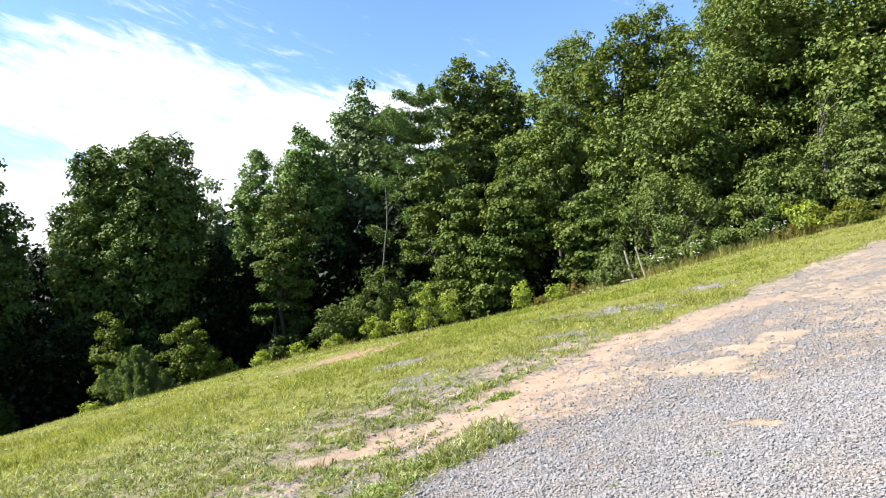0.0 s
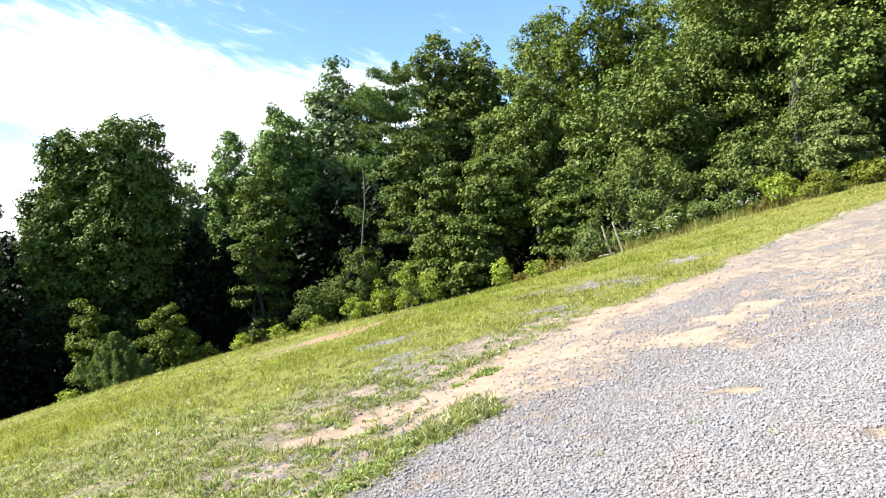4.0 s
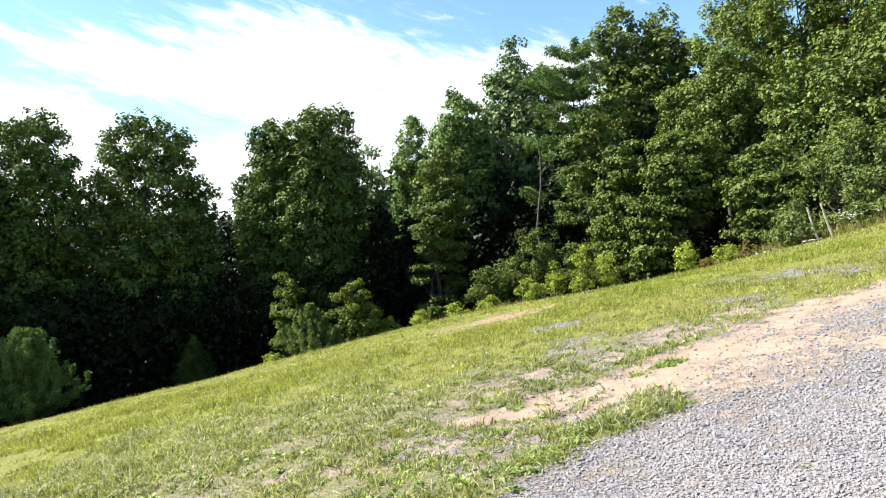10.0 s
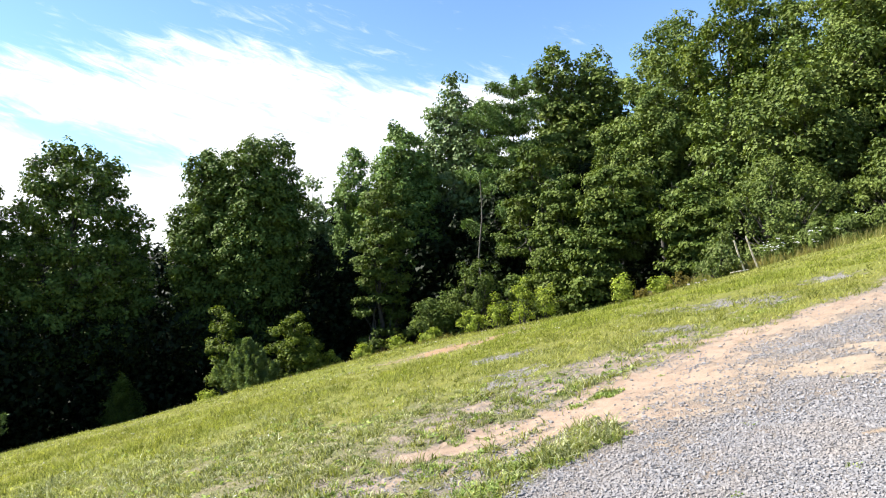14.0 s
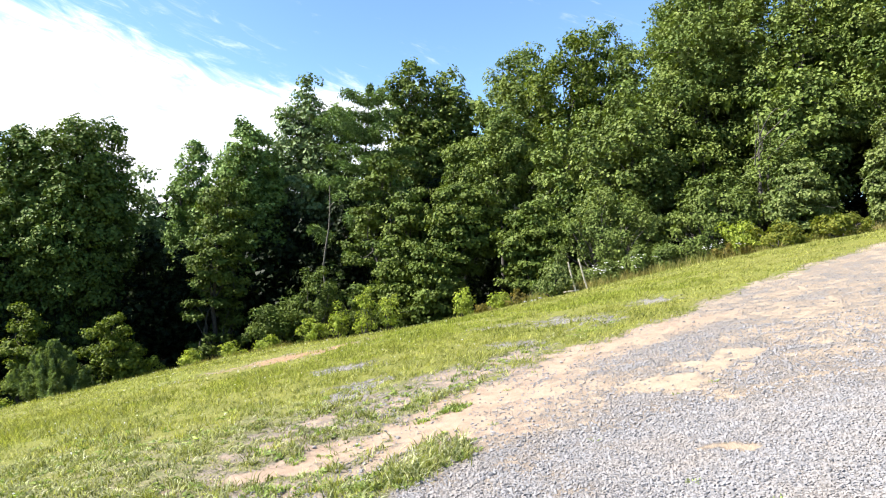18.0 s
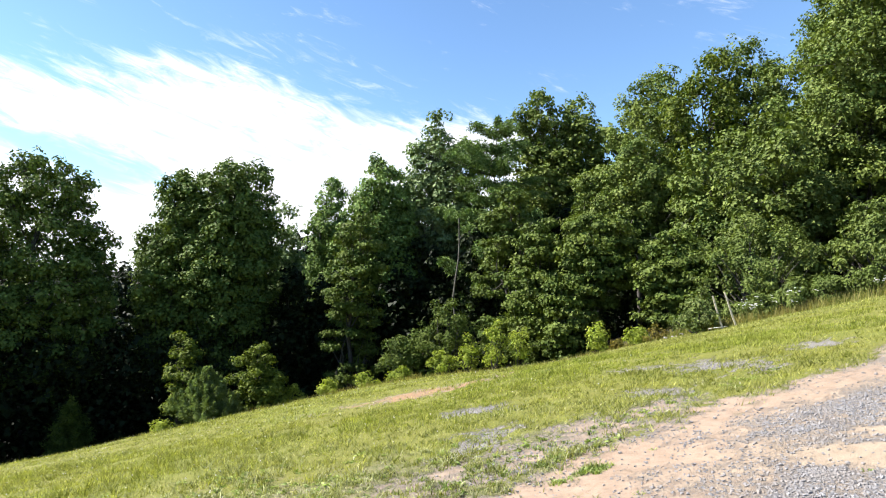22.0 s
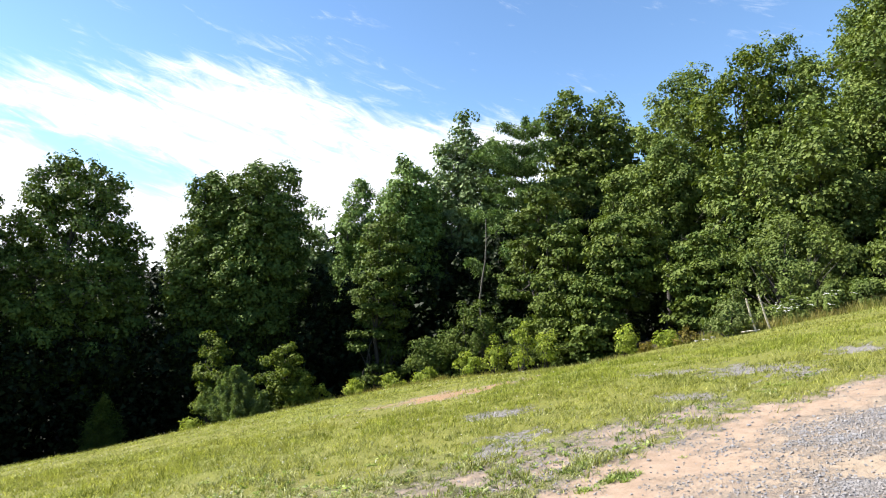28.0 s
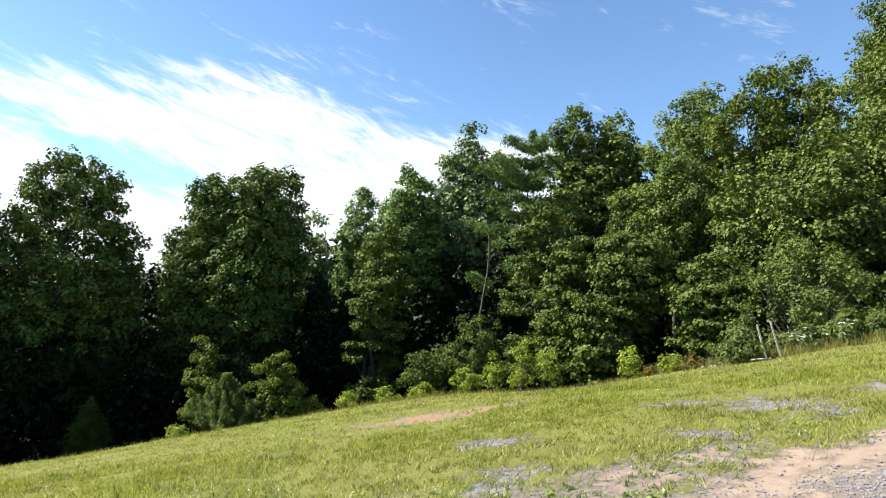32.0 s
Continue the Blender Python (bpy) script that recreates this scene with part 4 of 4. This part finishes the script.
ROCK, n = material("pale_rock")
co = n.add("ShaderNodeNewGeometry").outputs["Position"]
n.add("ShaderNodeOutputMaterial", {0: n.add("ShaderNodeBsdfPrincipled", {"Base Color": n.mix(n.noise(co, 9.0, 5.0), rgb(0.247, 0.235, 0.218), rgb(0.4, 0.388, 0.365)), "Roughness": 0.9, "Normal": n.add("ShaderNodeBump", {"Strength": 0.6, "Distance": 0.03, "Height": n.noise(co, 22.0, 5.0)}).outputs[0]}).outputs[0]})
for i, (x, y, size) in enumerate([(6.2, 28.5, 0.10), (6.45, 28.3, 0.07), (6.72, 28.1, 0.11), (6.95, 28.0, 0.06), (6.5, 28.0, 0.05), (0.75, 37.2, 0.10)]):
    bm = bmesh.new()
    bmesh.ops.create_icosphere(bm, subdivisions=2, radius=size)
    for v in bm.verts:
        v.co *= 1 + 0.45 * (noise.noise(v.co * 5 / (size * 6) + Vector((i * 7.1, 0, 0))))
        v.co.z *= 0.62
    me = bpy.data.meshes.new("rock")
    bm.to_mesh(me)
    bm.free()
    me.materials.append(ROCK)
    ob = tagged(new("rock", me), "pale weathered rock lying in the grass by the wood", "rock", "pale rocks")
    ob.location = (x, y, float(on_ground(x, y)[0]) + size * 0.3)

# ---- fence stakes and wild flowers by the wood's edge ----


def stake(x, y, tall, lean, seed):
    r = np.random.default_rng(seed)
    root = tagged(new("fence_stake"), "weathered pale wooden stake leaning over at the field's edge", "stake", "leaning stakes")
    root.location = (x, y, float(on_ground(x, y)[0]) - 0.12)
    top = np.array([-math.sin(radians(lean)) * tall, 0.05, math.cos(radians(lean)) * tall])
    bm = bmesh.new()
    bmesh.ops.create_cube(bm, size=1.0)
    bmesh.ops.subdivide_edges(bm, edges=[e for e in bm.edges if abs(e.verts[0].co.z - e.verts[1].co.z) > 0.5], cuts=4)
    bmesh.ops.bevel(bm, geom=bm.edges[:], offset=0.06, segments=1, affect="EDGES")
    for v in bm.verts:
        k = v.co.z + 0.5
        w = 0.062 - 0.012 * k
        v.co = Vector((v.co.x * w + top[0] * k + 0.008 * math.sin(k * 7 + seed), v.co.y * w + top[1] * k, top[2] * k))
    me = bpy.data.meshes.new("post")
    bm.to_mesh(me)
    bm.free()
    me.materials.append(WOOD)
    post = part("post", new("post", me), root)
    for h in (0.55, 0.82):
        v, f = tube(bent(r, top * h + np.array([-0.05, -0.03, 0]), top * h + np.array([0.05, -0.03, 0.01]), 4, 0.2), np.full(4, 0.006), 5)
        part("wire_tie", mesh_object("wire_tie", v, f, WIRE, True), post, "twist of rusty wire")
    return root


WIRE, n = material("rusty_wire")
n.add("ShaderNodeOutputMaterial", {0: n.add("ShaderNodeBsdfPrincipled", {"Base Color": n.mix(n.noise(n.add("ShaderNodeNewGeometry").outputs["Position"], 60.0), rgb(0.0823, 0.0412, 0.0235), rgb(0.129, 0.0941, 0.0706)), "Roughness": 0.7, "Metallic": 0.5}).outputs[0]})
stake(7.55, 25.5, 1.35, 17, 1)
stake(8.15, 25.9, 1.40, 19, 2)
fallen = tagged(new("fallen_stake"), "broken pale stake lying in the grass below the leaning stakes", "stake")
fallen.location = (7.25, 25.2, float(on_ground(7.25, 25.2)[0]) + 0.045)
v, f = tube(bent(r2, (-0.30, 0.05, -0.03), (0.32, -0.03, 0.10), 6, 0.02), np.linspace(0.024, 0.016, 6), 7)
part("post", mesh_object("post", v, f, WOOD, True), fallen)

PETAL, n = material("white_petal")
n.add("ShaderNodeOutputMaterial", {0: n.add("ShaderNodeBsdfPrincipled", {"Base Color": n.mix(n.add("ShaderNodeNewGeometry").outputs["Random Per Island"], rgb(0.52, 0.51, 0.47), rgb(0.66, 0.65, 0.62)), "Roughness": 0.7}).outputs[0]})


def lace_flower(x, y, tall, seed):
    """A tall white umbel on a thin branching stem."""
    r = np.random.default_rng(seed)
    root = tagged(new("wildflower"), "tall white umbel flower on a thin green stem", "wildflower", "white wildflowers")
    root.location = (x, y, float(on_ground(x, y)[0]) - 0.02)
    tip = np.array([r.normal() * 0.06, r.normal() * 0.06, tall])
    pieces, heads = [tube(bent(r, (0, 0, 0), tip, 5, 0.05), np.linspace(0.006, 0.003, 5), 4)], [tip]
    for _ in range(2):
        q = tip * r.uniform(0.5, 0.75)
        e = q + np.array([r.normal() * 0.09, r.normal() * 0.09, tall * 0.25])
        pieces.append(tube(bent(r, q, e, 3, 0.1), np.linspace(0.004, 0.002, 3), 4))
        heads.append(e)
    v, f = join(pieces)
    stem = part("stem", mesh_object("stem", v, f, LEAF["vine"], True), root)
    for h in heads:
        v, f = leaves(r, np.array([h]), np.array([0.038 * r.uniform(0.6, 1.2)]), 24, 0.030, flat=0.25, droop=0, slim=0.9, up=2.0)
        part("flower_head", mesh_object("flower_head", v, f, PETAL), stem, "flat white flower head")
    return root


for i in range(17):
    u = r.uniform(0, 1)
    lace_flower(8.3 + 2.6 * u + r.normal() * 0.15, 26.2 - 1.2 * u + r.normal() * 0.35, r.uniform(0.5, 0.95), 300 + i)
for i in range(7):
    u = r.uniform(0, 1)
    lace_flower(12.4 + 1.4 * u, 25.2 - 0.8 * u + r.normal() * 0.2, r.uniform(0.5, 0.8), 340 + i)

# ---- gravel, grass, clover ----


def stuff(name, v, f, mat, label, category):
    return tagged(mesh_object(name, v, f, mat), label, category, kind="stuff")


def stone_material(name, single):
    m, n = material(name)
    g = n.add("ShaderNodeNewGeometry")
    isle = n.add("ShaderNodeObjectInfo").outputs["Random"] if single else g.outputs["Random Per Island"]
    col = n.mix(isle, rgb(0.150, 0.144, 0.143), rgb(0.212, 0.203, 0.201))
    col = n.mix(n.ramp(isle, 0.90, 0.97), col, rgb(0.240, 0.233, 0.230))
    col = n.mix(n.ramp(n.noise(g.outputs["Position"], 2.2, 3.0), 0.42, 0.70, 0.0, 0.55), col, rgb(0.222, 0.188, 0.155))
    col = n.mix(n.ramp(n.noise(g.outputs["Position"], 90.0, 3.0), 0.45, 0.7, 0.0, 0.35), col, rgb(0.176, 0.171, 0.165))
    n.add("ShaderNodeOutputMaterial", {0: n.add("ShaderNodeBsdfPrincipled", {"Base Color": col, "Roughness": 0.85, "Specular IOR Level": 0.3}).outputs[0]})
    return m


def scatter(r, n, x0, x1, y0, y1):
    return r.uniform(x0, x1, n), r.uniform(y0, y1, n)


def gravel(r, n, x0, x1, y0, y1, lo, hi):
    x, y = scatter(r, n, x0, x1, y0, y1)
    bare, dirt = cover_of(x, y)[:2]
    keep = (r.uniform(0, 1, n) < np.clip(bare * 1.3 - 0.25, 0, 1)) & (r.uniform(0, 1, n) > np.clip(dirt * 1.12, 0, 0.97))
    x, y = x[keep], y[keep]
    n = len(x)
    size = lo + (hi - lo) * r.uniform(0, 1, n) ** 2
    ang = np.arange(3) / 3 * 2 * np.pi
    base = np.concatenate([np.stack([np.cos(ang), np.sin(ang), -ang * 0 - 1], 1), np.stack([np.cos(ang + 1.05), np.sin(ang + 1.05), ang * 0 + 1], 1)])
    v = base[None] * r.uniform(0.55, 1.15, (n, 6, 3)) * np.array([1.0, 0.8, 0.5]) * size[:, None, None]
    a, t = r.uniform(0, 2 * np.pi, n), r.normal(0, 0.36, n)
    c, s = np.cos(t)[:, None], np.sin(t)[:, None]
    v = np.stack([v[..., 0] * c - v[..., 2] * s, v[..., 1], v[..., 0] * s + v[..., 2] * c], -1)
    c, s = np.cos(a)[:, None], np.sin(a)[:, None]
    v = np.stack([v[..., 0] * c - v[..., 1] * s, v[..., 0] * s + v[..., 1] * c, v[..., 2]], -1)
    v += np.stack([x, y, on_ground(x, y) + size * 0.2], -1)[:, None]
    q = np.array([[3, 4, 5], [0, 1, 3], [1, 4, 3], [1, 2, 4], [2, 5, 4], [2, 0, 5], [0, 3, 5]])
    f = (np.arange(n)[:, None, None] * 6 + q[None]).reshape(-1, 3)
    return v.reshape(-1, 3), f


r = np.random.default_rng(11)
STONE, LOOSE = stone_material("crushed_stone", False), stone_material("loose_stone", True)
v, f = join([gravel(r, 78000, -2.0, 6.0, 2.6, 5.4, 0.008, 0.018), gravel(r, 6000, -3.0, 5.0, 0.5, 2.6, 0.009, 0.021), gravel(r, 42000, -0.5, 8.0, 5.4, 8.4, 0.010, 0.022), gravel(r, 9000, -1.5, 4.5, 8.0, 13.5, 0.010, 0.020), gravel(r, 6000, 2.0, 12.0, 8.4, 13.0, 0.011, 0.022)])
stuff("gravel", v, f, STONE, "loose grey crushed stone lying on the sloping drive", "gravel")
# larger single stones: a few shapes, set again and again
shapes = []
for i in range(7):
    bm = bmesh.new()
    bmesh.ops.create_icosphere(bm, subdivisions=1, radius=1.0)
    for v in bm.verts:
        v.co *= 1 + 0.5 * noise.noise(v.co * 1.3 + Vector((i * 5.3, 1.7, 0)))
        v.co.y *= 0.8
        v.co.z *= 0.6
    shapes.append(bpy.data.meshes.new("stone"))
    bm.to_mesh(shapes[-1])
    bm.free()
    shapes[-1].materials.append(LOOSE)
x, y = scatter(r, 520, -1.2, 8.5, 2.8, 12.0)
bare, dirt = cover_of(x, y)[:2]
keep = (bare > 0.75) & ((dirt < 0.6) | (r.uniform(0, 1, 520) < 0.5))
for cx, cy, cz in zip(x[keep], y[keep], on_ground(x[keep], y[keep])):
    size = r.uniform(0.014, 0.030)
    ob = part("stone", new("stone", shapes[r.integers(7)]), bpy.data.objects["ground"])
    ob.matrix_world = pose(cx, cy, cz + size * 0.3, 0, 0, r.uniform(0, 360))
    ob.scale = (size, size, size)


def blades(r, n, x0, x1, y0, y1, lo, hi, wide, two, patchy=0.6, lean=0.55, least=0.0):
    """Grass blades; two: bent in the middle."""
    x, y = scatter(r, n, x0, x1, y0, y1)
    bare, dirt, lush, _, worn = cover_of(x, y)
    bare = np.maximum(bare, wood_of(x, y))
    tuft = fbm(x, y, 2.6, 91, 3) * 0.6 + fbm(x, y, 9.0, 95, 2) * 0.4
    keep = (r.uniform(0, 1, n) > np.clip(bare * 1.25 - 0.08, least, 1)) & (r.uniform(0, 1, n) < np.clip((tuft - 0.5) * 5 * patchy + 0.8, 0.35, 1))
    x, y, tuft, lush = x[keep], y[keep], tuft[keep], lush[keep]
    n = len(x)
    h = (lo + (hi - lo) * r.uniform(0, 1, n) ** 1.6) * (0.55 + 1.1 * step(tuft, 0.35, 0.7)) * (0.8 + 0.4 * lush)
    a, b = r.uniform(0, 2 * np.pi, n), r.uniform(0, 2 * np.pi, n)
    side = np.stack([np.cos(a), np.sin(a), np.zeros(n)], 1) * (wide * r.uniform(0.6, 1.4, n))[:, None]
    tip = np.stack([np.cos(b), np.sin(b), np.zeros(n)], 1) * (h * lean * r.uniform(0.2, 1.5, n))[:, None]
    p = np.stack([x, y, on_ground(x, y) - 0.01], 1)
    up = np.array([0, 0, 1.0]) * h[:, None]
    if two:
        v = np.stack([p - side, p + side, p + up * 0.6 + tip * 0.3 + side * 0.7, p + up * 0.6 + tip * 0.3 - side * 0.7, p + up * 0.92 + tip], 1).reshape(-1, 3)
        f = np.array([[0, 1, 2], [0, 2, 3], [3, 2, 4]])
        f = (np.arange(n)[:, None, None] * 5 + f[None]).reshape(-1, 3)
    else:
        v = np.stack([p - side, p + side, p + up + tip], 1).reshape(-1, 3)
        f = np.arange(n * 3).reshape(-1, 3)
    return v, f


GRASS = leaf_material("meadow_grass", rgb(0.115, 0.134, 0.0225), rgb(0.192, 0.194, 0.0430), rgb(0.345, 0.325, 0.135), 0.35, 0.5, 0.8, 1.0)
DRY = leaf_material("worn_grass", rgb(0.135, 0.154, 0.0586), rgb(0.208, 0.215, 0.0974), rgb(0.394, 0.38, 0.257), 0.3, 0.4, 1.2, 1.0)
v, f = join([blades(r, 45000, -7.5, 2.2, 3.0, 8.0, 0.03, 0.09, 0.0045, True, lean=1.0), blades(r, 150000, -7.5, 2.2, 3.0, 8.0, 0.012, 0.045, 0.0048, False, 0.5, 1.3), blades(r, 110000, -11.0, 5.5, 8.0, 13.5, 0.025, 0.10, 0.006, False, 0.7, 0.9)])
stuff("grass", v, f, GRASS, "short sunlit meadow grass with dry tips on the slope", "grass")
v, f = join([blades(r, 62000, -6.5, 1.5, 3.0, 8.0, 0.025, 0.085, 0.0062, True, lean=1.2), blades(r, 50000, -6.5, 1.5, 3.0, 8.0, 0.012, 0.04, 0.0055, False, 0.5, 1.4), blades(r, 12000, -5.0, 3.0, 8.0, 11.0, 0.02, 0.07, 0.008, False, 0.8, 1.2)])
stuff("grass", v, f, DRY, "thin grey-green worn grass beside the drive", "grass")
v, f = join([blades(r, 8000, -7.0, -0.5, 1.0, 3.0, 0.02, 0.07, 0.007, False, 0.3, 1.1), blades(r, 70000, -19.0, -2.5, 11.0, 22.0, 0.02, 0.07, 0.009, False, 0.4, 1.1), blades(r, 80000, -2.5, 16.0, 11.0, 22.0, 0.02, 0.075, 0.009, False, 0.5, 1.0), blades(r, 26000, -19.0, -7.0, 6.0, 11.5, 0.02, 0.065, 0.008, False, 0.2, 1.1), blades(r, 50000, -32.0, -4.0, 20.0, 38.0, 0.025, 0.085, 0.014, False, 0.4, 1.0), blades(r, 50000, -4.0, 20.0, 20.0, 38.0, 0.03, 0.09, 0.013, False, 0.5, 1.0)])
stuff("grass", v, f, GRASS, "rougher sunlit grass further down the slope", "grass")
# long green grass between the worn turf and the wood
LUSH = leaf_material("long_grass", rgb(0.12, 0.155, 0.0205), rgb(0.19, 0.215, 0.0360), rgb(0.33, 0.32, 0.095), 0.35, 0.5, 0.7, 0.9)


def swath(r, n, spots, lo, hi, wide):
    """Standing blades over a few ellipses."""
    sets = []
    for cx, cy, a, b, turn in spots:
        x0, x1, y0, y1 = cx - max(a, b), cx + max(a, b), cy - max(a, b), cy + max(a, b)
        v, f = blades(r, n, x0, x1, y0, y1, lo, hi, wide, False, 1.2, 0.6)
        mid = v.reshape(-1, 3, 3)[:, 0]
        keep = spot(mid[:, 0], mid[:, 1], cx, cy, a, b, turn) + (fbm(mid[:, 0], mid[:, 1], 1.2, 77, 3) - 0.5) * 1.2 > 0.0
        v = v.reshape(-1, 3, 3)[keep].reshape(-1, 3)
        sets.append((v, np.arange(len(v)).reshape(-1, 3)))
    return join(sets)


v, f = swath(r, 26000, [(-0.2, 13.5, 3.6, 1.6, 35), (3.2, 16.0, 3.6, 1.8, 40), (6.5, 17.0, 3.5, 1.8, 45), (0.5, 18.0, 3.0, 1.8, 30)], 0.03, 0.10, 0.008)
stuff("grass", v, f, LUSH, "long bright-green grass between the drive and the wood", "grass")
# coarse green tufts on the low side of the drive, their blades spreading from the root
WEED = leaf_material("coarse_grass", rgb(0.105, 0.165, 0.0320), rgb(0.175, 0.232, 0.058), rgb(0.32, 0.335, 0.160), 0.35, 0.45, 1.5, 0.9)


def tufts(r, cx, cy, rad, tall, per):
    k = np.repeat(np.arange(len(cx)), per)
    n = len(k)
    a, d = r.uniform(0, 2 * np.pi, n), rad[k] * np.sqrt(r.uniform(0, 1, n))
    x, y = cx[k] + d * np.cos(a), cy[k] + d * np.sin(a)
    b = a + r.normal(0, 0.6, n)
    h = tall[k] * r.uniform(0.35, 1.0, n)
    side = np.stack([-np.sin(b), np.cos(b), np.zeros(n)], 1) * (0.0035 + 0.02 * h)[:, None]
    tip = np.stack([np.cos(b), np.sin(b), np.zeros(n)], 1) * (h * r.uniform(0.3, 1.2, n))[:, None]
    p = np.stack([x, y, on_ground(x, y) - 0.01], 1)
    up = np.array([0, 0, 1.0]) * h[:, None]
    v = np.stack([p - side, p + side, p + up * 0.7 + tip * 0.4 + side, p + up * 0.7 + tip * 0.4 - side, p + up * 0.85 + tip], 1).reshape(-1, 3)
    return v, (np.arange(n)[:, None, None] * 5 + np.array([[0, 1, 2], [0, 2, 3], [3, 2, 4]])[None]).reshape(-1, 3)


def along(n, ax, ay, bx, by, spread):
    u = r.uniform(0, 1, n)
    return ax + (bx - ax) * u + r.normal(0, spread, n), ay + (by - ay) * u + r.normal(0, spread, n)


rows_ = [(46, -0.75, 4.35, -0.1, 5.05, 0.11), (60, -0.35, 4.95, 0.62, 5.52, 0.07), (14, -0.6, 5.2, 0.0, 5.4, 0.06), (26, -1.9, 5.0, -0.7, 5.35, 0.12), (24, -1.6, 4.5, -0.8, 4.6, 0.16), (16, -1.5, 5.0, -0.5, 5.5, 0.12), (7, -0.9, 6.2, -0.3, 6.4, 0.04), (20, -1.3, 6.8, -0.2, 7.4, 0.18), (26, -0.5, 7.5, 1.0, 8.8, 0.17), (22, 0.3, 6.85, 0.8, 7.1, 0.05), (18, 0.2, 7.4, 0.6, 7.75, 0.06), (20, 1.0, 8.9, 2.2, 9.9, 0.12), (16, -1.0, 8.2, -0.2, 9.2, 0.3), (20, 2.2, 9.9, 4.0, 11.2, 0.15)]
cx, cy = np.concatenate([np.stack(along(*q), 0) for q in rows_], 1)
rad = r.uniform(0.02, 0.065, len(cx))
pieces = [tufts(r, cx, cy, rad, rad * 0.65 + r.uniform(0.01, 0.026, len(cx)), 34)]
lone = np.array([(3.0, 6.3), (1.5, 5.22), (1.03, 3.96), (1.73, 4.12), (2.54, 6.08), (0.68, 5.78), (2.0, 3.7), (1.3, 7.6), (1.75, 8.2), (0.9, 6.2)])
pieces.append(tufts(r, lone[:, 0], lone[:, 1], np.full(len(lone), 0.045), np.full(len(lone), 0.035), 26))
v, f = join(pieces)
stuff("grass_tuft", v, f, WEED, "coarse green grass tufts creeping into the gravel", "grass")
# tufts of paler grass standing up out of the worn turf
cx, cy = r.uniform(-6.5, 1.0, 1500), 3.2 + 5.6 * r.uniform(0, 1, 1500) ** 1.2
keep = (cover_of(cx, cy)[0] < 0.5) & (fbm(cx, cy, 1.1, 87, 3) > 0.47)
cx, cy = cx[keep], cy[keep]
rad = r.uniform(0.015, 0.05, len(cx))
v, f = tufts(r, cx, cy, rad, rad + 0.03, 18)
stuff("grass_tuft", v, f, DRY, "pale grass tufts in the worn turf", "grass")
# flat rosettes of broad-leaved weeds in the near turf
n = 900
x, y = r.uniform(-6.0, 2.5, n), 3.2 + 6.0 * r.uniform(0, 1, n) ** 1.3
keep = (cover_of(x, y)[0] < 0.45) & (fbm(x, y, 1.4, 83, 3) > 0.48)
c = np.stack([x, y, on_ground(x, y) + 0.012], 1)[keep]
v, f = leaves(r, c, np.full(len(c), 0.035), 9, 0.055, flat=0.2, droop=0.0, slim=0.5, up=1.4)
stuff("weeds", v, f, WEED, "low broad-leaved weeds dotted through the turf", "weed")
# tall seeding grass along the foot of the wood
n = 13000
u = r.uniform(0, 1, n)
ex = np.where(np.arange(n) < 9000, -30 + 50 * u, 6.5 + 7.5 * u)
ey = np.interp(ex, EDGE_X, EDGE_Y) - 0.1 + r.normal(0, 0.55, n) + np.where(np.arange(n) < 9000, 0.0, 0.5)
h = r.uniform(0.08, 0.34, n) * np.where(np.arange(n) < 9000, np.where(ex < -5, 1.5, 1.0), 1.5)
a, b = r.uniform(0, 2 * np.pi, n), r.uniform(0, 2 * np.pi, n)
side = np.stack([np.cos(a), np.sin(a), np.zeros(n)], 1) * 0.014
p = np.stack([ex, ey, on_ground(ex, ey) - 0.02], 1)
tip = np.stack([np.cos(b) * 0.3, np.sin(b) * 0.3, np.ones(n)], 1) * h[:, None]
v = np.stack([p - side, p + side, p + tip], 1).reshape(-1, 3)
STRAW = leaf_material("seeding_grass", rgb(0.11, 0.129, 0.0291), rgb(0.191, 0.169, 0.0582), rgb(0.294, 0.23, 0.103), 0.35, 0.6, 0.5)
stuff("tall_grass", v, np.arange(n * 3).reshape(-1, 3), STRAW, "unmown seeding grass along the foot of the wood", "grass")
# clover heads
n = 700
x, y = r.uniform(-16, 3, n), r.uniform(5, 30, n)
keep = cover_of(x, y)[0] < 0.1
c = np.stack([x, y, on_ground(x, y) + 0.07], 1)[keep]
v, f = leaves(r, c, np.full(len(c), 0.008), 5, 0.013, slim=0.9)
stuff("clover", v, f, PETAL, "tiny white clover heads dotted in the grass", "wildflower")
